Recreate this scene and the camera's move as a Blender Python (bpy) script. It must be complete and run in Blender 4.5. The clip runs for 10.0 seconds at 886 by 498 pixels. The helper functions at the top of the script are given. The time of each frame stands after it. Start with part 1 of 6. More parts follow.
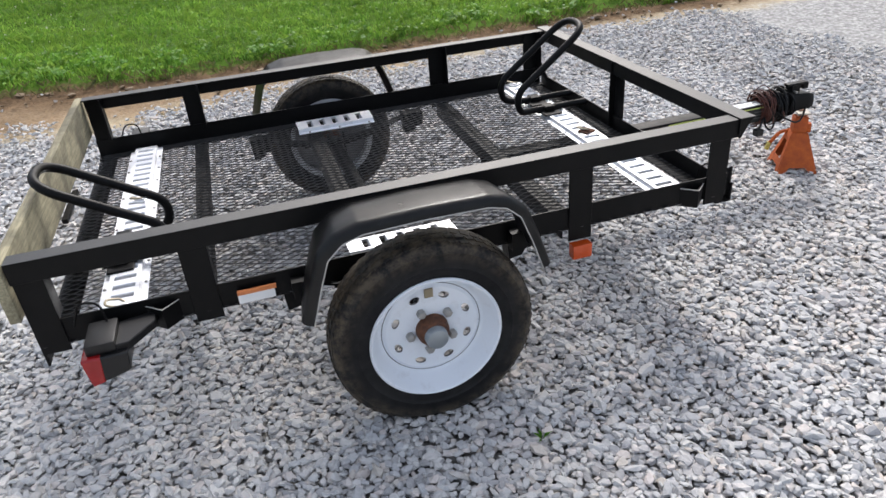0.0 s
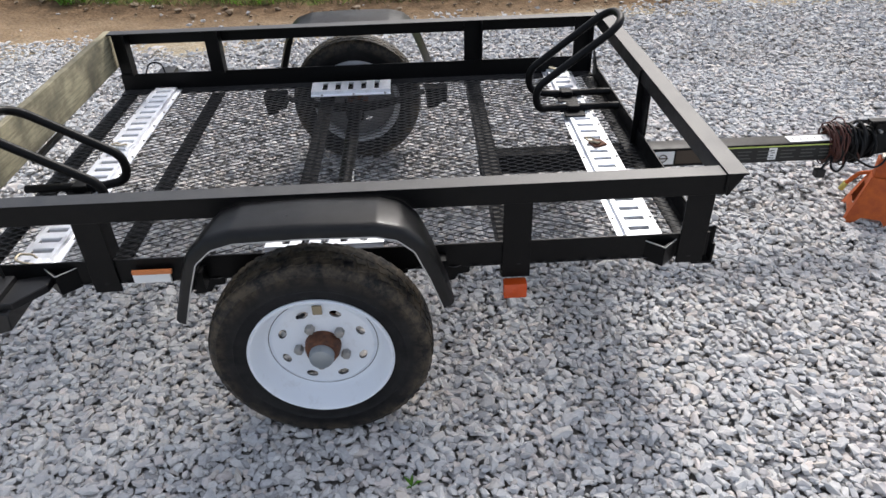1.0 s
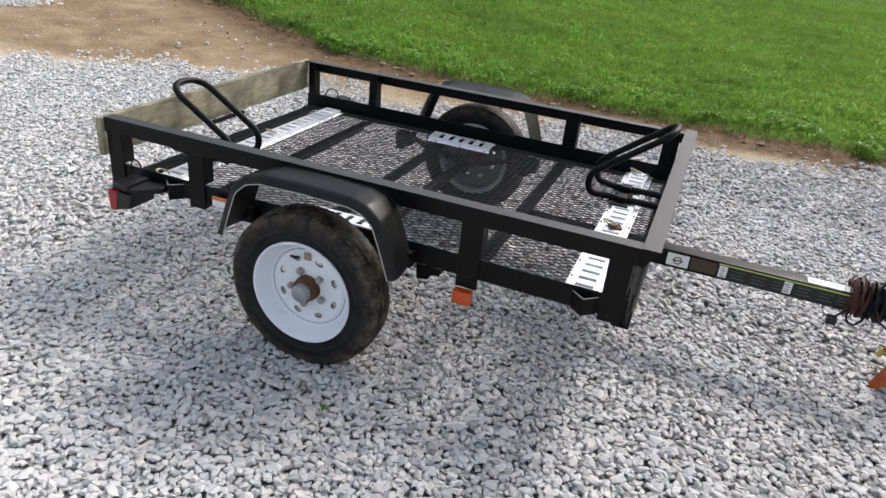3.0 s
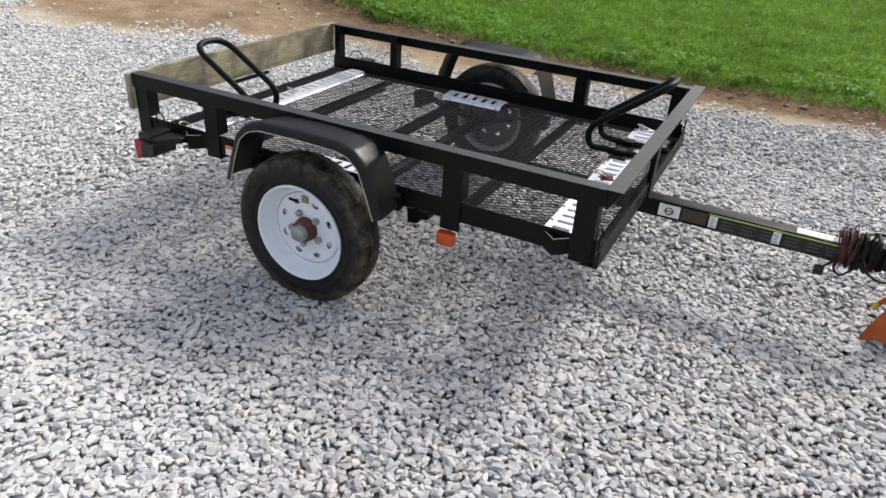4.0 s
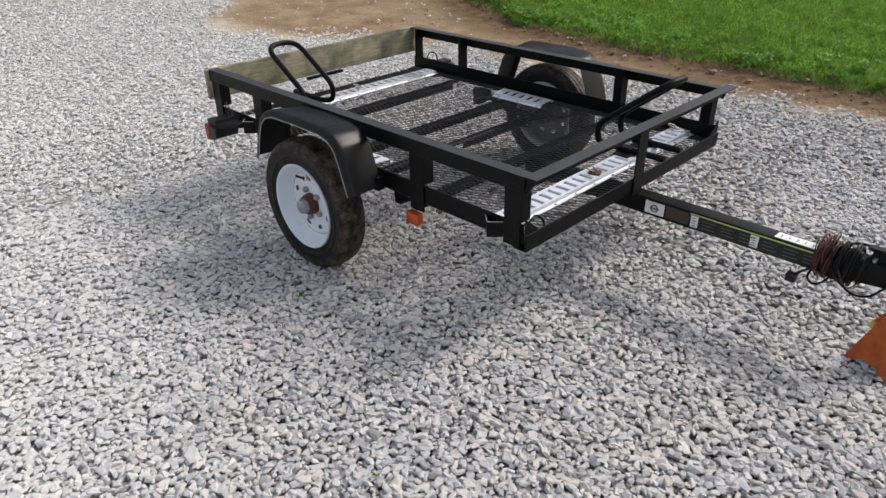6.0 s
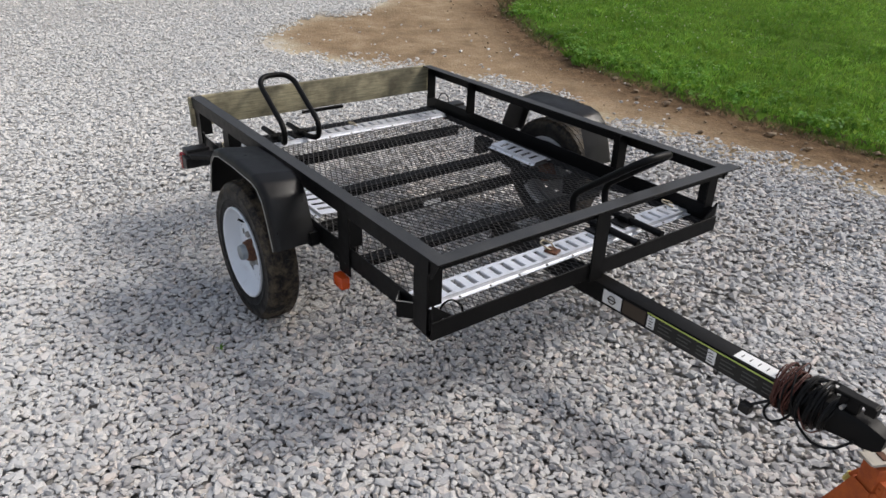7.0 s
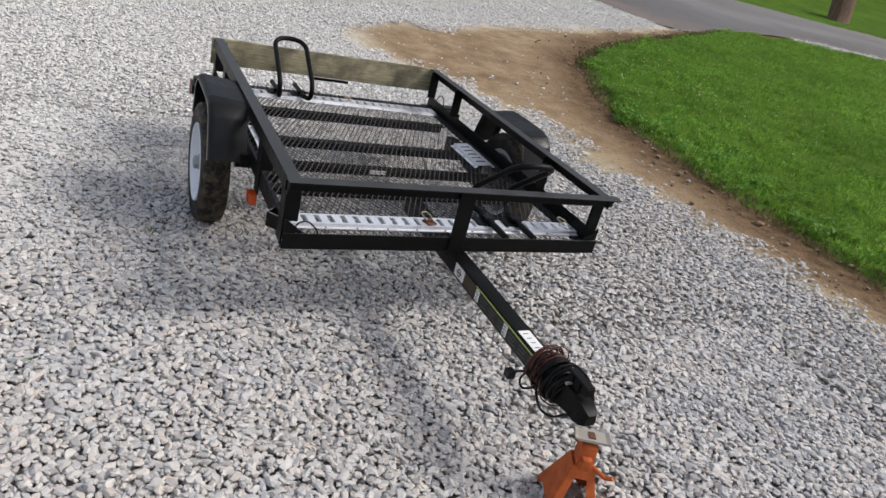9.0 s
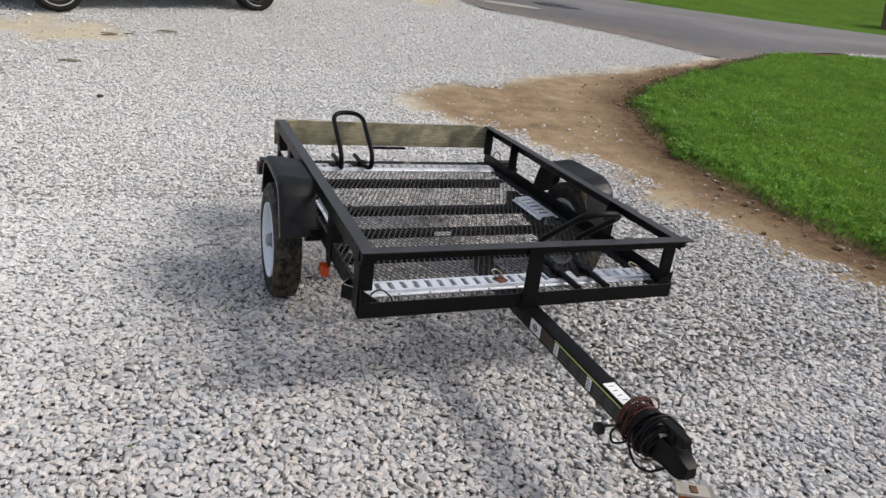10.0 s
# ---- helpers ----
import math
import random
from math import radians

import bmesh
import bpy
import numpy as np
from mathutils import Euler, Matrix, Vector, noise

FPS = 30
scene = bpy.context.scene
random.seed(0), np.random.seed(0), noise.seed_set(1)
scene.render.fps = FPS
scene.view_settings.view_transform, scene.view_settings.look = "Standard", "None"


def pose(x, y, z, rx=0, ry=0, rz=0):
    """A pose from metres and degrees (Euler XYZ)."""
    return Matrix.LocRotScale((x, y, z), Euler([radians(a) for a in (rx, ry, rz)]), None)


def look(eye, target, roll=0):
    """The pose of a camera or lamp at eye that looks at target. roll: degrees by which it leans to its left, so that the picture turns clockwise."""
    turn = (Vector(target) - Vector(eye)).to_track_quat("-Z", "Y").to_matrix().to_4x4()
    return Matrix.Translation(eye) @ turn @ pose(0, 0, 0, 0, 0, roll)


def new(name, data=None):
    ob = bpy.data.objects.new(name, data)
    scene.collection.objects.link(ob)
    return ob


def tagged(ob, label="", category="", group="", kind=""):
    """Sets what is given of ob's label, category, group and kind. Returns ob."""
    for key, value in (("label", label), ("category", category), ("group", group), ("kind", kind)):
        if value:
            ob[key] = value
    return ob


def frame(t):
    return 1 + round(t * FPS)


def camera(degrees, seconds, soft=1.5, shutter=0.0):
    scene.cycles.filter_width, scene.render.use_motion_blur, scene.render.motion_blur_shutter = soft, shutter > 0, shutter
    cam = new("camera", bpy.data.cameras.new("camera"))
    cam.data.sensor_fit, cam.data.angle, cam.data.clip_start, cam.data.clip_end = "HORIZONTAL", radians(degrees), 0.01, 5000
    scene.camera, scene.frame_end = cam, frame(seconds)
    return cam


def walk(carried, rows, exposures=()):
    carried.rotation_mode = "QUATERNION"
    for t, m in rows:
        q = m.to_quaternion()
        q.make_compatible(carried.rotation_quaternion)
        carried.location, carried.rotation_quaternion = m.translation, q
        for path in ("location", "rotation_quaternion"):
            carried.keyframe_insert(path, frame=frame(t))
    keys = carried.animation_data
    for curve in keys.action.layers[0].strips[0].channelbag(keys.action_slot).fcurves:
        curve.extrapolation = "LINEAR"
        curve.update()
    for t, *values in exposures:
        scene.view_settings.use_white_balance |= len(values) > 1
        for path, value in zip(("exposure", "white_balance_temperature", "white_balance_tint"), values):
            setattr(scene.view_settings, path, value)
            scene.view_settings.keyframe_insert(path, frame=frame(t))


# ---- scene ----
cam = camera(65.2, 10.0, soft=1.55)
PATH = [
    (0, (-0.324, -2.087, 1.251), (0.136, -0.414, 0.257), -4.8),
    (0.2, (-0.147, -1.987, 1.232), (0.234, -0.397, 0.079), -1.6),
    (0.5, (0.032, -1.937, 1.307), (0.361, -0.327, 0.167), 2.2),
    (0.7, (0.110, -1.953, 1.319), (0.403, -0.337, 0.176), -1.3),
    (0.9, (0.227, -1.953, 1.317), (0.301, -0.333, 0.145), -5.2),
    (1, (0.248, -1.954, 1.321), (0.296, -0.305, 0.19), -1.8),
    (1.2, (0.368, -1.985, 1.345), (0.287, -0.252, 0.349), 3.1),
    (1.5, (0.454, -2.02, 1.345), (0.229, -0.291, 0.366), 2.0),
    (1.7, (0.486, -2.066, 1.338), (0.162, -0.344, 0.376), 3.0),
    (2, (0.531, -2.183, 1.314), (0.194, -0.425, 0.421), 9.0),
    (2.2, (0.616, -2.246, 1.305), (0.345, -0.507, 0.356), 8.9),
    (3.3, (1.119, -2.317, 1.321), (0.398, -0.665, 0.454), 4.1),
    (3.5, (1.199, -2.299, 1.323), (0.476, -0.659, 0.434), 2.6),
    (4, (1.282, -2.354, 1.304), (0.516, -0.778, 0.34), 4.0),
    (4.2, (1.314, -2.433, 1.314), (0.474, -0.885, 0.366), 5.0),
    (4.5, (1.451, -2.504, 1.326), (0.523, -0.975, 0.431), 8.5),
    (4.8, (1.559, -2.505, 1.347), (0.566, -1.011, 0.462), 8.6),
    (5, (1.699, -2.431, 1.352), (0.627, -1.0, 0.456), 5.6),
    (5.2, (1.827, -2.357, 1.313), (0.765, -0.993, 0.306), 3.8),
    (5.5, (1.931, -2.282, 1.36), (0.878, -0.969, 0.278), 0.9),
    (5.7, (1.994, -2.217, 1.35), (0.797, -0.97, 0.344), -2.8),
    (6.8, (2.086, -1.651, 1.386), (0.792, -0.463, 0.43), 4.7),
    (7, (2.161, -1.532, 1.398), (0.743, -0.459, 0.482), 1.8),
    (7.2, (2.195, -1.464, 1.423), (0.749, -0.405, 0.536), 4.7),
    (7.4, (2.234, -1.446, 1.410), (0.696, -0.436, 0.627), 4.8),
    (7.5, (2.615, -1.549, 1.462), (1.029, -0.579, 0.725), 3.6),
    (7.6, (2.662, -1.543, 1.454), (1.055, -0.588, 0.737), 3.0),
    (7.7, (2.690, -1.525, 1.442), (1.052, -0.622, 0.727), 3.5),
    (7.8, (2.735, -1.471, 1.449), (1.076, -0.575, 0.782), 5.2),
    (8, (2.835, -1.348, 1.424), (1.18, -0.428, 0.779), 10.5),
    (8.2, (2.862, -1.231, 1.398), (1.277, -0.267, 0.653), 12.1),
    (8.5, (2.858, -1.167, 1.401), (1.293, -0.307, 0.501), 9.1),
    (8.7, (2.884, -1.147, 1.429), (1.326, -0.331, 0.476), 10.9),
    (9, (2.89, -1.16, 1.405), (1.318, -0.266, 0.553), 14.5),
    (9.2, (2.901, -1.144, 1.418), (1.300, -0.318, 0.550), 12.7),
    (9.5, (2.9, -1.149, 1.434), (1.216, -0.389, 0.667), 9.2),
    (9.8, (2.900, -1.164, 1.431), (1.199, -0.409, 0.699), 8.0),
    (10, (2.873, -1.196, 1.427), (1.17, -0.461, 0.679), 7.0),
]
STOPS = [(0.0, 0.44, 6300, 10), (1.5, 0.33, 6300, 10), (3.5, 0.31, 6400, 10), (5.0, 0.16, 6500, 10), (7.0, -0.13, 6500, 10), (10.0, -0.08, 6500, 10)]
walk(cam, [(t, look(eye, target, roll)) for t, eye, target, roll in PATH], STOPS)

# ---- light ----
SUN_AZ, SUN_EL = radians(67), radians(44.5)   # azimuth from +x towards +y
world = bpy.data.worlds.new("world")
scene.world = world
world.use_nodes = True
wn = world.node_tree
sky = wn.nodes.new("ShaderNodeTexSky")
sky.sky_type = "NISHITA"
sky.sun_disc = False
sky.sun_elevation = SUN_EL
sky.sun_rotation = radians(90) - SUN_AZ
sky.dust_density = 4.5
sky.ozone_density = 1.0
hazy = wn.nodes.new("ShaderNodeMixRGB")
hazy.inputs[0].default_value = 0.30
hazy.inputs[2].default_value = (7.2, 7.25, 7.5, 1)
wn.links.new(sky.outputs[0], hazy.inputs[1])
wn.links.new(hazy.outputs[0], wn.nodes["Background"].inputs[0])
wn.nodes["Background"].inputs[1].default_value = 0.152
sun_data = bpy.data.lights.new("sun", "SUN")
sun_data.energy, sun_data.angle, sun_data.color = 2.05, radians(13), (1.0, 0.97, 0.93)
sun = new("sun", sun_data)
sun.matrix_world = look((8 * math.cos(SUN_AZ), 8 * math.sin(SUN_AZ), 8 * math.tan(SUN_EL)), (0, 0, 0))


# ---- materials ----
class Mat:
    """A node material on a Principled shader, with short ways to add textures."""

    def __init__(self, name, color=(0.5, 0.5, 0.5), rough=0.6, metal=0.0, spec=0.5):
        self.m = bpy.data.materials.new(name)
        self.m.use_nodes = True
        self.t = self.m.node_tree
        self.b = self.t.nodes["Principled BSDF"]
        self.b.inputs["Base Color"].default_value = (*color, 1)
        self.b.inputs["Roughness"].default_value = rough
        self.b.inputs["Metallic"].default_value = metal
        self.b.inputs["Specular IOR Level"].default_value = spec

    def node(self, kind, **inputs):
        n = self.t.nodes.new(kind)
        for k, v in inputs.items():
            sock = n.inputs[k.replace("_", " ")]
            if isinstance(v, bpy.types.NodeSocket):
                self.t.links.new(v, sock)
            else:
                sock.default_value = v
        return n

    def coords(self):
        return self.t.nodes.new("ShaderNodeTexCoord").outputs["Object"]

    def noise(self, scale, detail=4.0, rough=0.6, at=None):
        n = self.node("ShaderNodeTexNoise", Scale=scale, Detail=detail, Roughness=rough)
        self.t.links.new(at or self.coords(), n.inputs["Vector"])
        return n.outputs["Fac"]

    def ramp(self, fac, stops):
        n = self.t.nodes.new("ShaderNodeValToRGB")
        e = n.color_ramp.elements
        while len(e) < len(stops):
            e.new(0.5)
        for el, (p, c) in zip(e, stops):
            el.position = p
            el.color = (*c, 1) if isinstance(c, tuple) else (c, c, c, 1)
        self.t.links.new(fac, n.inputs[0])
        return n.outputs["Color"]

    def mix(self, fac, a, b, how="MIX"):
        n = self.t.nodes.new("ShaderNodeMixRGB")
        n.blend_type = how
        for sock, v in zip(n.inputs, (fac, a, b)):
            if isinstance(v, bpy.types.NodeSocket):
                self.t.links.new(v, sock)
            elif isinstance(v, tuple):
                sock.default_value = (*v, 1)
            else:
                sock.default_value = v
        return n.outputs["Color"]

    def math(self, op, a, b=0.0, clamp=False):
        n = self.t.nodes.new("ShaderNodeMath")
        n.operation, n.use_clamp = op, clamp
        for sock, v in zip(n.inputs, (a, b)):
            if isinstance(v, bpy.types.NodeSocket):
                self.t.links.new(v, sock)
            else:
                sock.default_value = v
        return n.outputs[0]

    def color(self, sock):
        self.t.links.new(sock, self.b.inputs["Base Color"])

    def rough(self, sock):
        self.t.links.new(sock, self.b.inputs["Roughness"])

    def bump(self, height, strength=0.3, distance=0.002):
        n = self.node("ShaderNodeBump", Strength=strength, Distance=distance, Height=height)
        self.t.links.new(n.outputs[0], self.b.inputs["Normal"])


def black_paint():
    m = Mat("black_painted_steel", rough=0.42, spec=0.14)
    big, fine = m.noise(9, 5), m.noise(160, 3)
    worn = m.ramp(m.noise(38, 8, 0.75), [(0.0, 0.0), (0.66, 0.0), (0.76, 1.0)])
    base = m.mix(big, (0.0020, 0.0020, 0.0022), (0.0055, 0.0054, 0.0056))
    # road dust caught in the rough paint
    pale_mask = m.math("MULTIPLY", m.ramp(m.noise(240, 6, 0.8), [(0.50, 0.0), (0.72, 1.0)]), m.ramp(m.noise(5, 4), [(0.35, 0.05), (0.65, 0.35)]))
    base = m.mix(pale_mask, base, (0.017, 0.0165, 0.016))
    m.color(m.mix(m.math("MULTIPLY", worn, 0.30), base, (0.060, 0.050, 0.042)))
    m.rough(m.ramp(m.noise(30, 5, 0.7), [(0.3, 0.34), (0.7, 0.50)]))
    m.bump(fine, 0.35, 0.0008)
    return m.m


def dusty_sheen_paint():
    m = Mat("dusty_sheen_black", rough=0.45, spec=0.48)
    film = m.noise(14, 7, 0.75)
    grain = m.noise(220, 5, 0.8)
    # dust grain over a paler black that paints in the sky's sheen
    c = m.mix(m.ramp(film, [(0.35, 0.0), (0.65, 1.0)]), (0.011, 0.011, 0.0115), (0.040, 0.0395, 0.039))
    m.color(m.mix(m.ramp(grain, [(0.55, 0.0), (0.72, 0.6)]), c, (0.070, 0.068, 0.066)))
    m.rough(m.ramp(film, [(0.3, 0.38), (0.7, 0.54)]))
    m.bump(grain, 0.3, 0.0006)
    return m.m


def fender_paint():
    m = Mat("satin_black_fender", rough=0.32, spec=0.54)
    big = m.noise(6, 6)
    scuff = m.ramp(m.noise(55, 9, 0.8), [(0.62, 0.0), (0.75, 1.0)])
    film = m.ramp(m.noise(12, 7, 0.7), [(0.35, 0.0), (0.70, 0.25)])
    base = m.mix(film, m.mix(big, (0.005, 0.005, 0.0055), (0.011, 0.011, 0.012)), (0.034, 0.034, 0.035))
    m.color(m.mix(m.math("MULTIPLY", scuff, 0.4), base, (0.08, 0.08, 0.08)))
    m.rough(m.ramp(m.noise(18, 7, 0.75), [(0.3, 0.26), (0.7, 0.42)]))
    m.bump(m.noise(14, 3), 0.12, 0.002)
    return m.m


def mesh_steel():
    m = Mat("expanded_steel", rough=0.45, spec=0.55)
    rust = m.ramp(m.noise(7, 6, 0.7), [(0.45, 0.0), (0.7, 1.0)])
    # fine dust on the strands
    pale_mask = m.ramp(m.noise(60, 5, 0.7), [(0.40, 0.0), (0.62, 0.8)])
    m.color(m.mix(pale_mask, m.mix(m.math("MULTIPLY", rust, 0.5), (0.018, 0.017, 0.017), (0.055, 0.035, 0.024)), (0.075, 0.070, 0.065)))
    return m.m


def galvanised():
    m = Mat("galvanised_steel", rough=0.38, metal=0.62)
    cells = m.node("ShaderNodeTexVoronoi", Scale=70.0)
    m.t.links.new(m.coords(), cells.inputs["Vector"])
    dirt = m.ramp(m.noise(22, 7, 0.7), [(0.5, 0.0), (0.78, 1.0)])
    bright = m.mix(m.math("MULTIPLY", cells.outputs["Distance"], 0.6), (0.86, 0.87, 0.90), (0.76, 0.78, 0.82))
    m.color(m.mix(m.math("MULTIPLY", dirt, 0.45), bright, (0.30, 0.27, 0.23)))
    m.rough(m.ramp(m.noise(30, 4), [(0.3, 0.34), (0.7, 0.52)]))
    m.bump(m.noise(120, 2), 0.1, 0.0005)
    return m.m


def tyre_rubber(name, hub):
    """hub: height of the wheel's centre; past 0.22 m from it the shoulder and tread hold dried mud."""
    m = Mat(name, rough=0.6, spec=0.22)
    at = m.coords()
    film = m.ramp(m.noise(11, 6, 0.7, at), [(0.38, 0.0), (0.66, 0.55)])
    c = m.mix(film, (0.0062, 0.0060, 0.0066), (0.026, 0.025, 0.024))
    xyz = m.t.nodes.new("ShaderNodeSeparateXYZ")
    m.t.links.new(at, xyz.inputs[0])
    dz = m.math("SUBTRACT", xyz.outputs[2], hub)
    r = m.math("SQRT", m.math("ADD", m.math("MULTIPLY", xyz.outputs[0], xyz.outputs[0]), m.math("MULTIPLY", dz, dz)))
    shoulder = m.ramp(m.math("MULTIPLY", m.math("SUBTRACT", r, 0.205), 20.0, True), [(0.0, 0.0), (0.75, 1.0)])
    mud = m.ramp(m.noise(24, 8, 0.75, at), [(0.42, 0.0), (0.60, 0.85)])
    c = m.mix(m.math("MULTIPLY", shoulder, mud), c, (0.105, 0.082, 0.055))
    m.color(c)
    m.rough(m.ramp(m.noise(25, 4, 0.6, at), [(0.3, 0.42), (0.7, 0.75)]))
    m.bump(m.noise(60, 5, 0.6, at), 0.25, 0.001)
    return m.m


def wheel_paint():
    m = Mat("white_wheel_paint", rough=0.38)
    grime = m.ramp(m.noise(26, 8, 0.75), [(0.55, 0.0), (0.8, 1.0)])
    m.color(m.mix(m.math("MULTIPLY", grime, 0.4), m.mix(m.noise(5), (0.70, 0.74, 0.80), (0.78, 0.81, 0.85)), (0.36, 0.33, 0.30)))
    m.bump(m.noise(90, 3), 0.06, 0.0005)
    return m.m


def rusty(name, a, b, scale=40):
    m = Mat(name, rough=0.8)
    m.color(m.mix(m.ramp(m.noise(scale, 8, 0.75), [(0.35, 0.0), (0.65, 1.0)]), a, b))
    m.bump(m.noise(scale * 5, 4), 0.5, 0.001)
    return m.m


def weathered_wood():
    m = Mat("weathered_board", rough=0.85)
    mp = m.node("ShaderNodeMapping", Vector=m.coords())
    mp.inputs["Scale"].default_value = (30, 2.2, 30)
    grain = m.noise(5, 6, 0.65, mp.outputs[0])
    stain = m.noise(6.0, 4, 0.6)
    wood = m.ramp(grain, [(0.3, (0.17, 0.150, 0.095)), (0.55, (0.34, 0.305, 0.195)), (0.8, (0.46, 0.42, 0.29))])
    m.color(m.mix(m.ramp(stain, [(0.40, 0.0), (0.64, 0.85)]), wood, (0.075, 0.068, 0.045)))
    m.bump(grain, 0.5, 0.002)
    return m.m


def plain(name, color, rough=0.5, metal=0.0, vary=0.15, scale=30.0, spec=0.5):
    m = Mat(name, rough=rough, metal=metal, spec=spec)
    dark = tuple(c * (1 - vary) for c in color)
    light = tuple(min(1.0, c * (1 + vary)) for c in color)
    m.color(m.mix(m.noise(scale, 5, 0.65), dark, light))
    m.bump(m.noise(scale * 4, 3), 0.1, 0.0006)
    return m.m


def lens_plastic(name, color):
    m = Mat(name, rough=0.22)
    mp = m.node("ShaderNodeTexVoronoi", Scale=160.0)
    m.t.links.new(m.coords(), mp.inputs["Vector"])
    m.color(m.mix(m.noise(25, 4), color, tuple(c * 0.6 for c in color)))
    m.bump(mp.outputs["Distance"], 0.35, 0.001)
    return m.m


def pale_side(m, at):
    """Paler tone towards -x and -y, stronger past y = -1.05, broken by noise."""
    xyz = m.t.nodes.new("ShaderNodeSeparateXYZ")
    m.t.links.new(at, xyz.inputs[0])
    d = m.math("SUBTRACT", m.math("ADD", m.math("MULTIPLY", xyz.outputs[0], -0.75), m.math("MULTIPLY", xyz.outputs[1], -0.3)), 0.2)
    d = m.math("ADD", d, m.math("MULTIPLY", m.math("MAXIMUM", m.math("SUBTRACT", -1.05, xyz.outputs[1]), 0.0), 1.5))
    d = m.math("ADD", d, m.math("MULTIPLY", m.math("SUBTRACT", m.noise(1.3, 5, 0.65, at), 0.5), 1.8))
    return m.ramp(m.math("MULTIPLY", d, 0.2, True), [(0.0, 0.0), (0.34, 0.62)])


def stone_mat():
    m = Mat("crushed_limestone", rough=0.85, spec=0.3)
    g = m.t.nodes.new("ShaderNodeNewGeometry")
    r = g.outputs["Random Per Island"]
    tone = m.ramp(r, [(0.0, (0.17, 0.17, 0.175)), (0.14, (0.33, 0.33, 0.34)), (0.30, (0.425, 0.433, 0.447)), (0.50, (0.52, 0.515, 0.50)),
                      (0.66, (0.585, 0.575, 0.555)), (0.78, (0.60, 0.525, 0.485)), (0.87, (0.50, 0.445, 0.38)), (0.93, (0.585, 0.573, 0.552)), (1.0, (0.62, 0.607, 0.583))])
    at = m.coords()
    warm = m.ramp(m.noise(0.9, 4, 0.6, at), [(0.45, 0.0), (0.72, 1.0)])
    tone = m.mix(m.math("MULTIPLY", warm, 0.25), tone, (0.58, 0.50, 0.41))
    # streaks of pinkish and of blue-grey stone, a hand's width across
    tone = m.mix(m.ramp(m.noise(4.5, 4, 0.6, at), [(0.55, 0.0), (0.72, 0.30)]), tone, (0.60, 0.505, 0.470))
    tone = m.mix(m.ramp(m.noise(3.7, 4, 0.65, at), [(0.32, 0.26), (0.48, 0.0)]), tone, (0.40, 0.42, 0.46))
    tone = m.mix(0.30, tone, m.ramp(m.noise(130, 5, 0.7, at), [(0.3, (0.30, 0.295, 0.29)), (0.7, (0.70, 0.69, 0.675))]), "MIX")
    tone = m.mix(pale_side(m, at), tone, (0.69, 0.685, 0.665))
    m.color(tone)
    m.bump(m.noise(230, 4, 0.6, at), 0.35, 0.001)
    return m.m


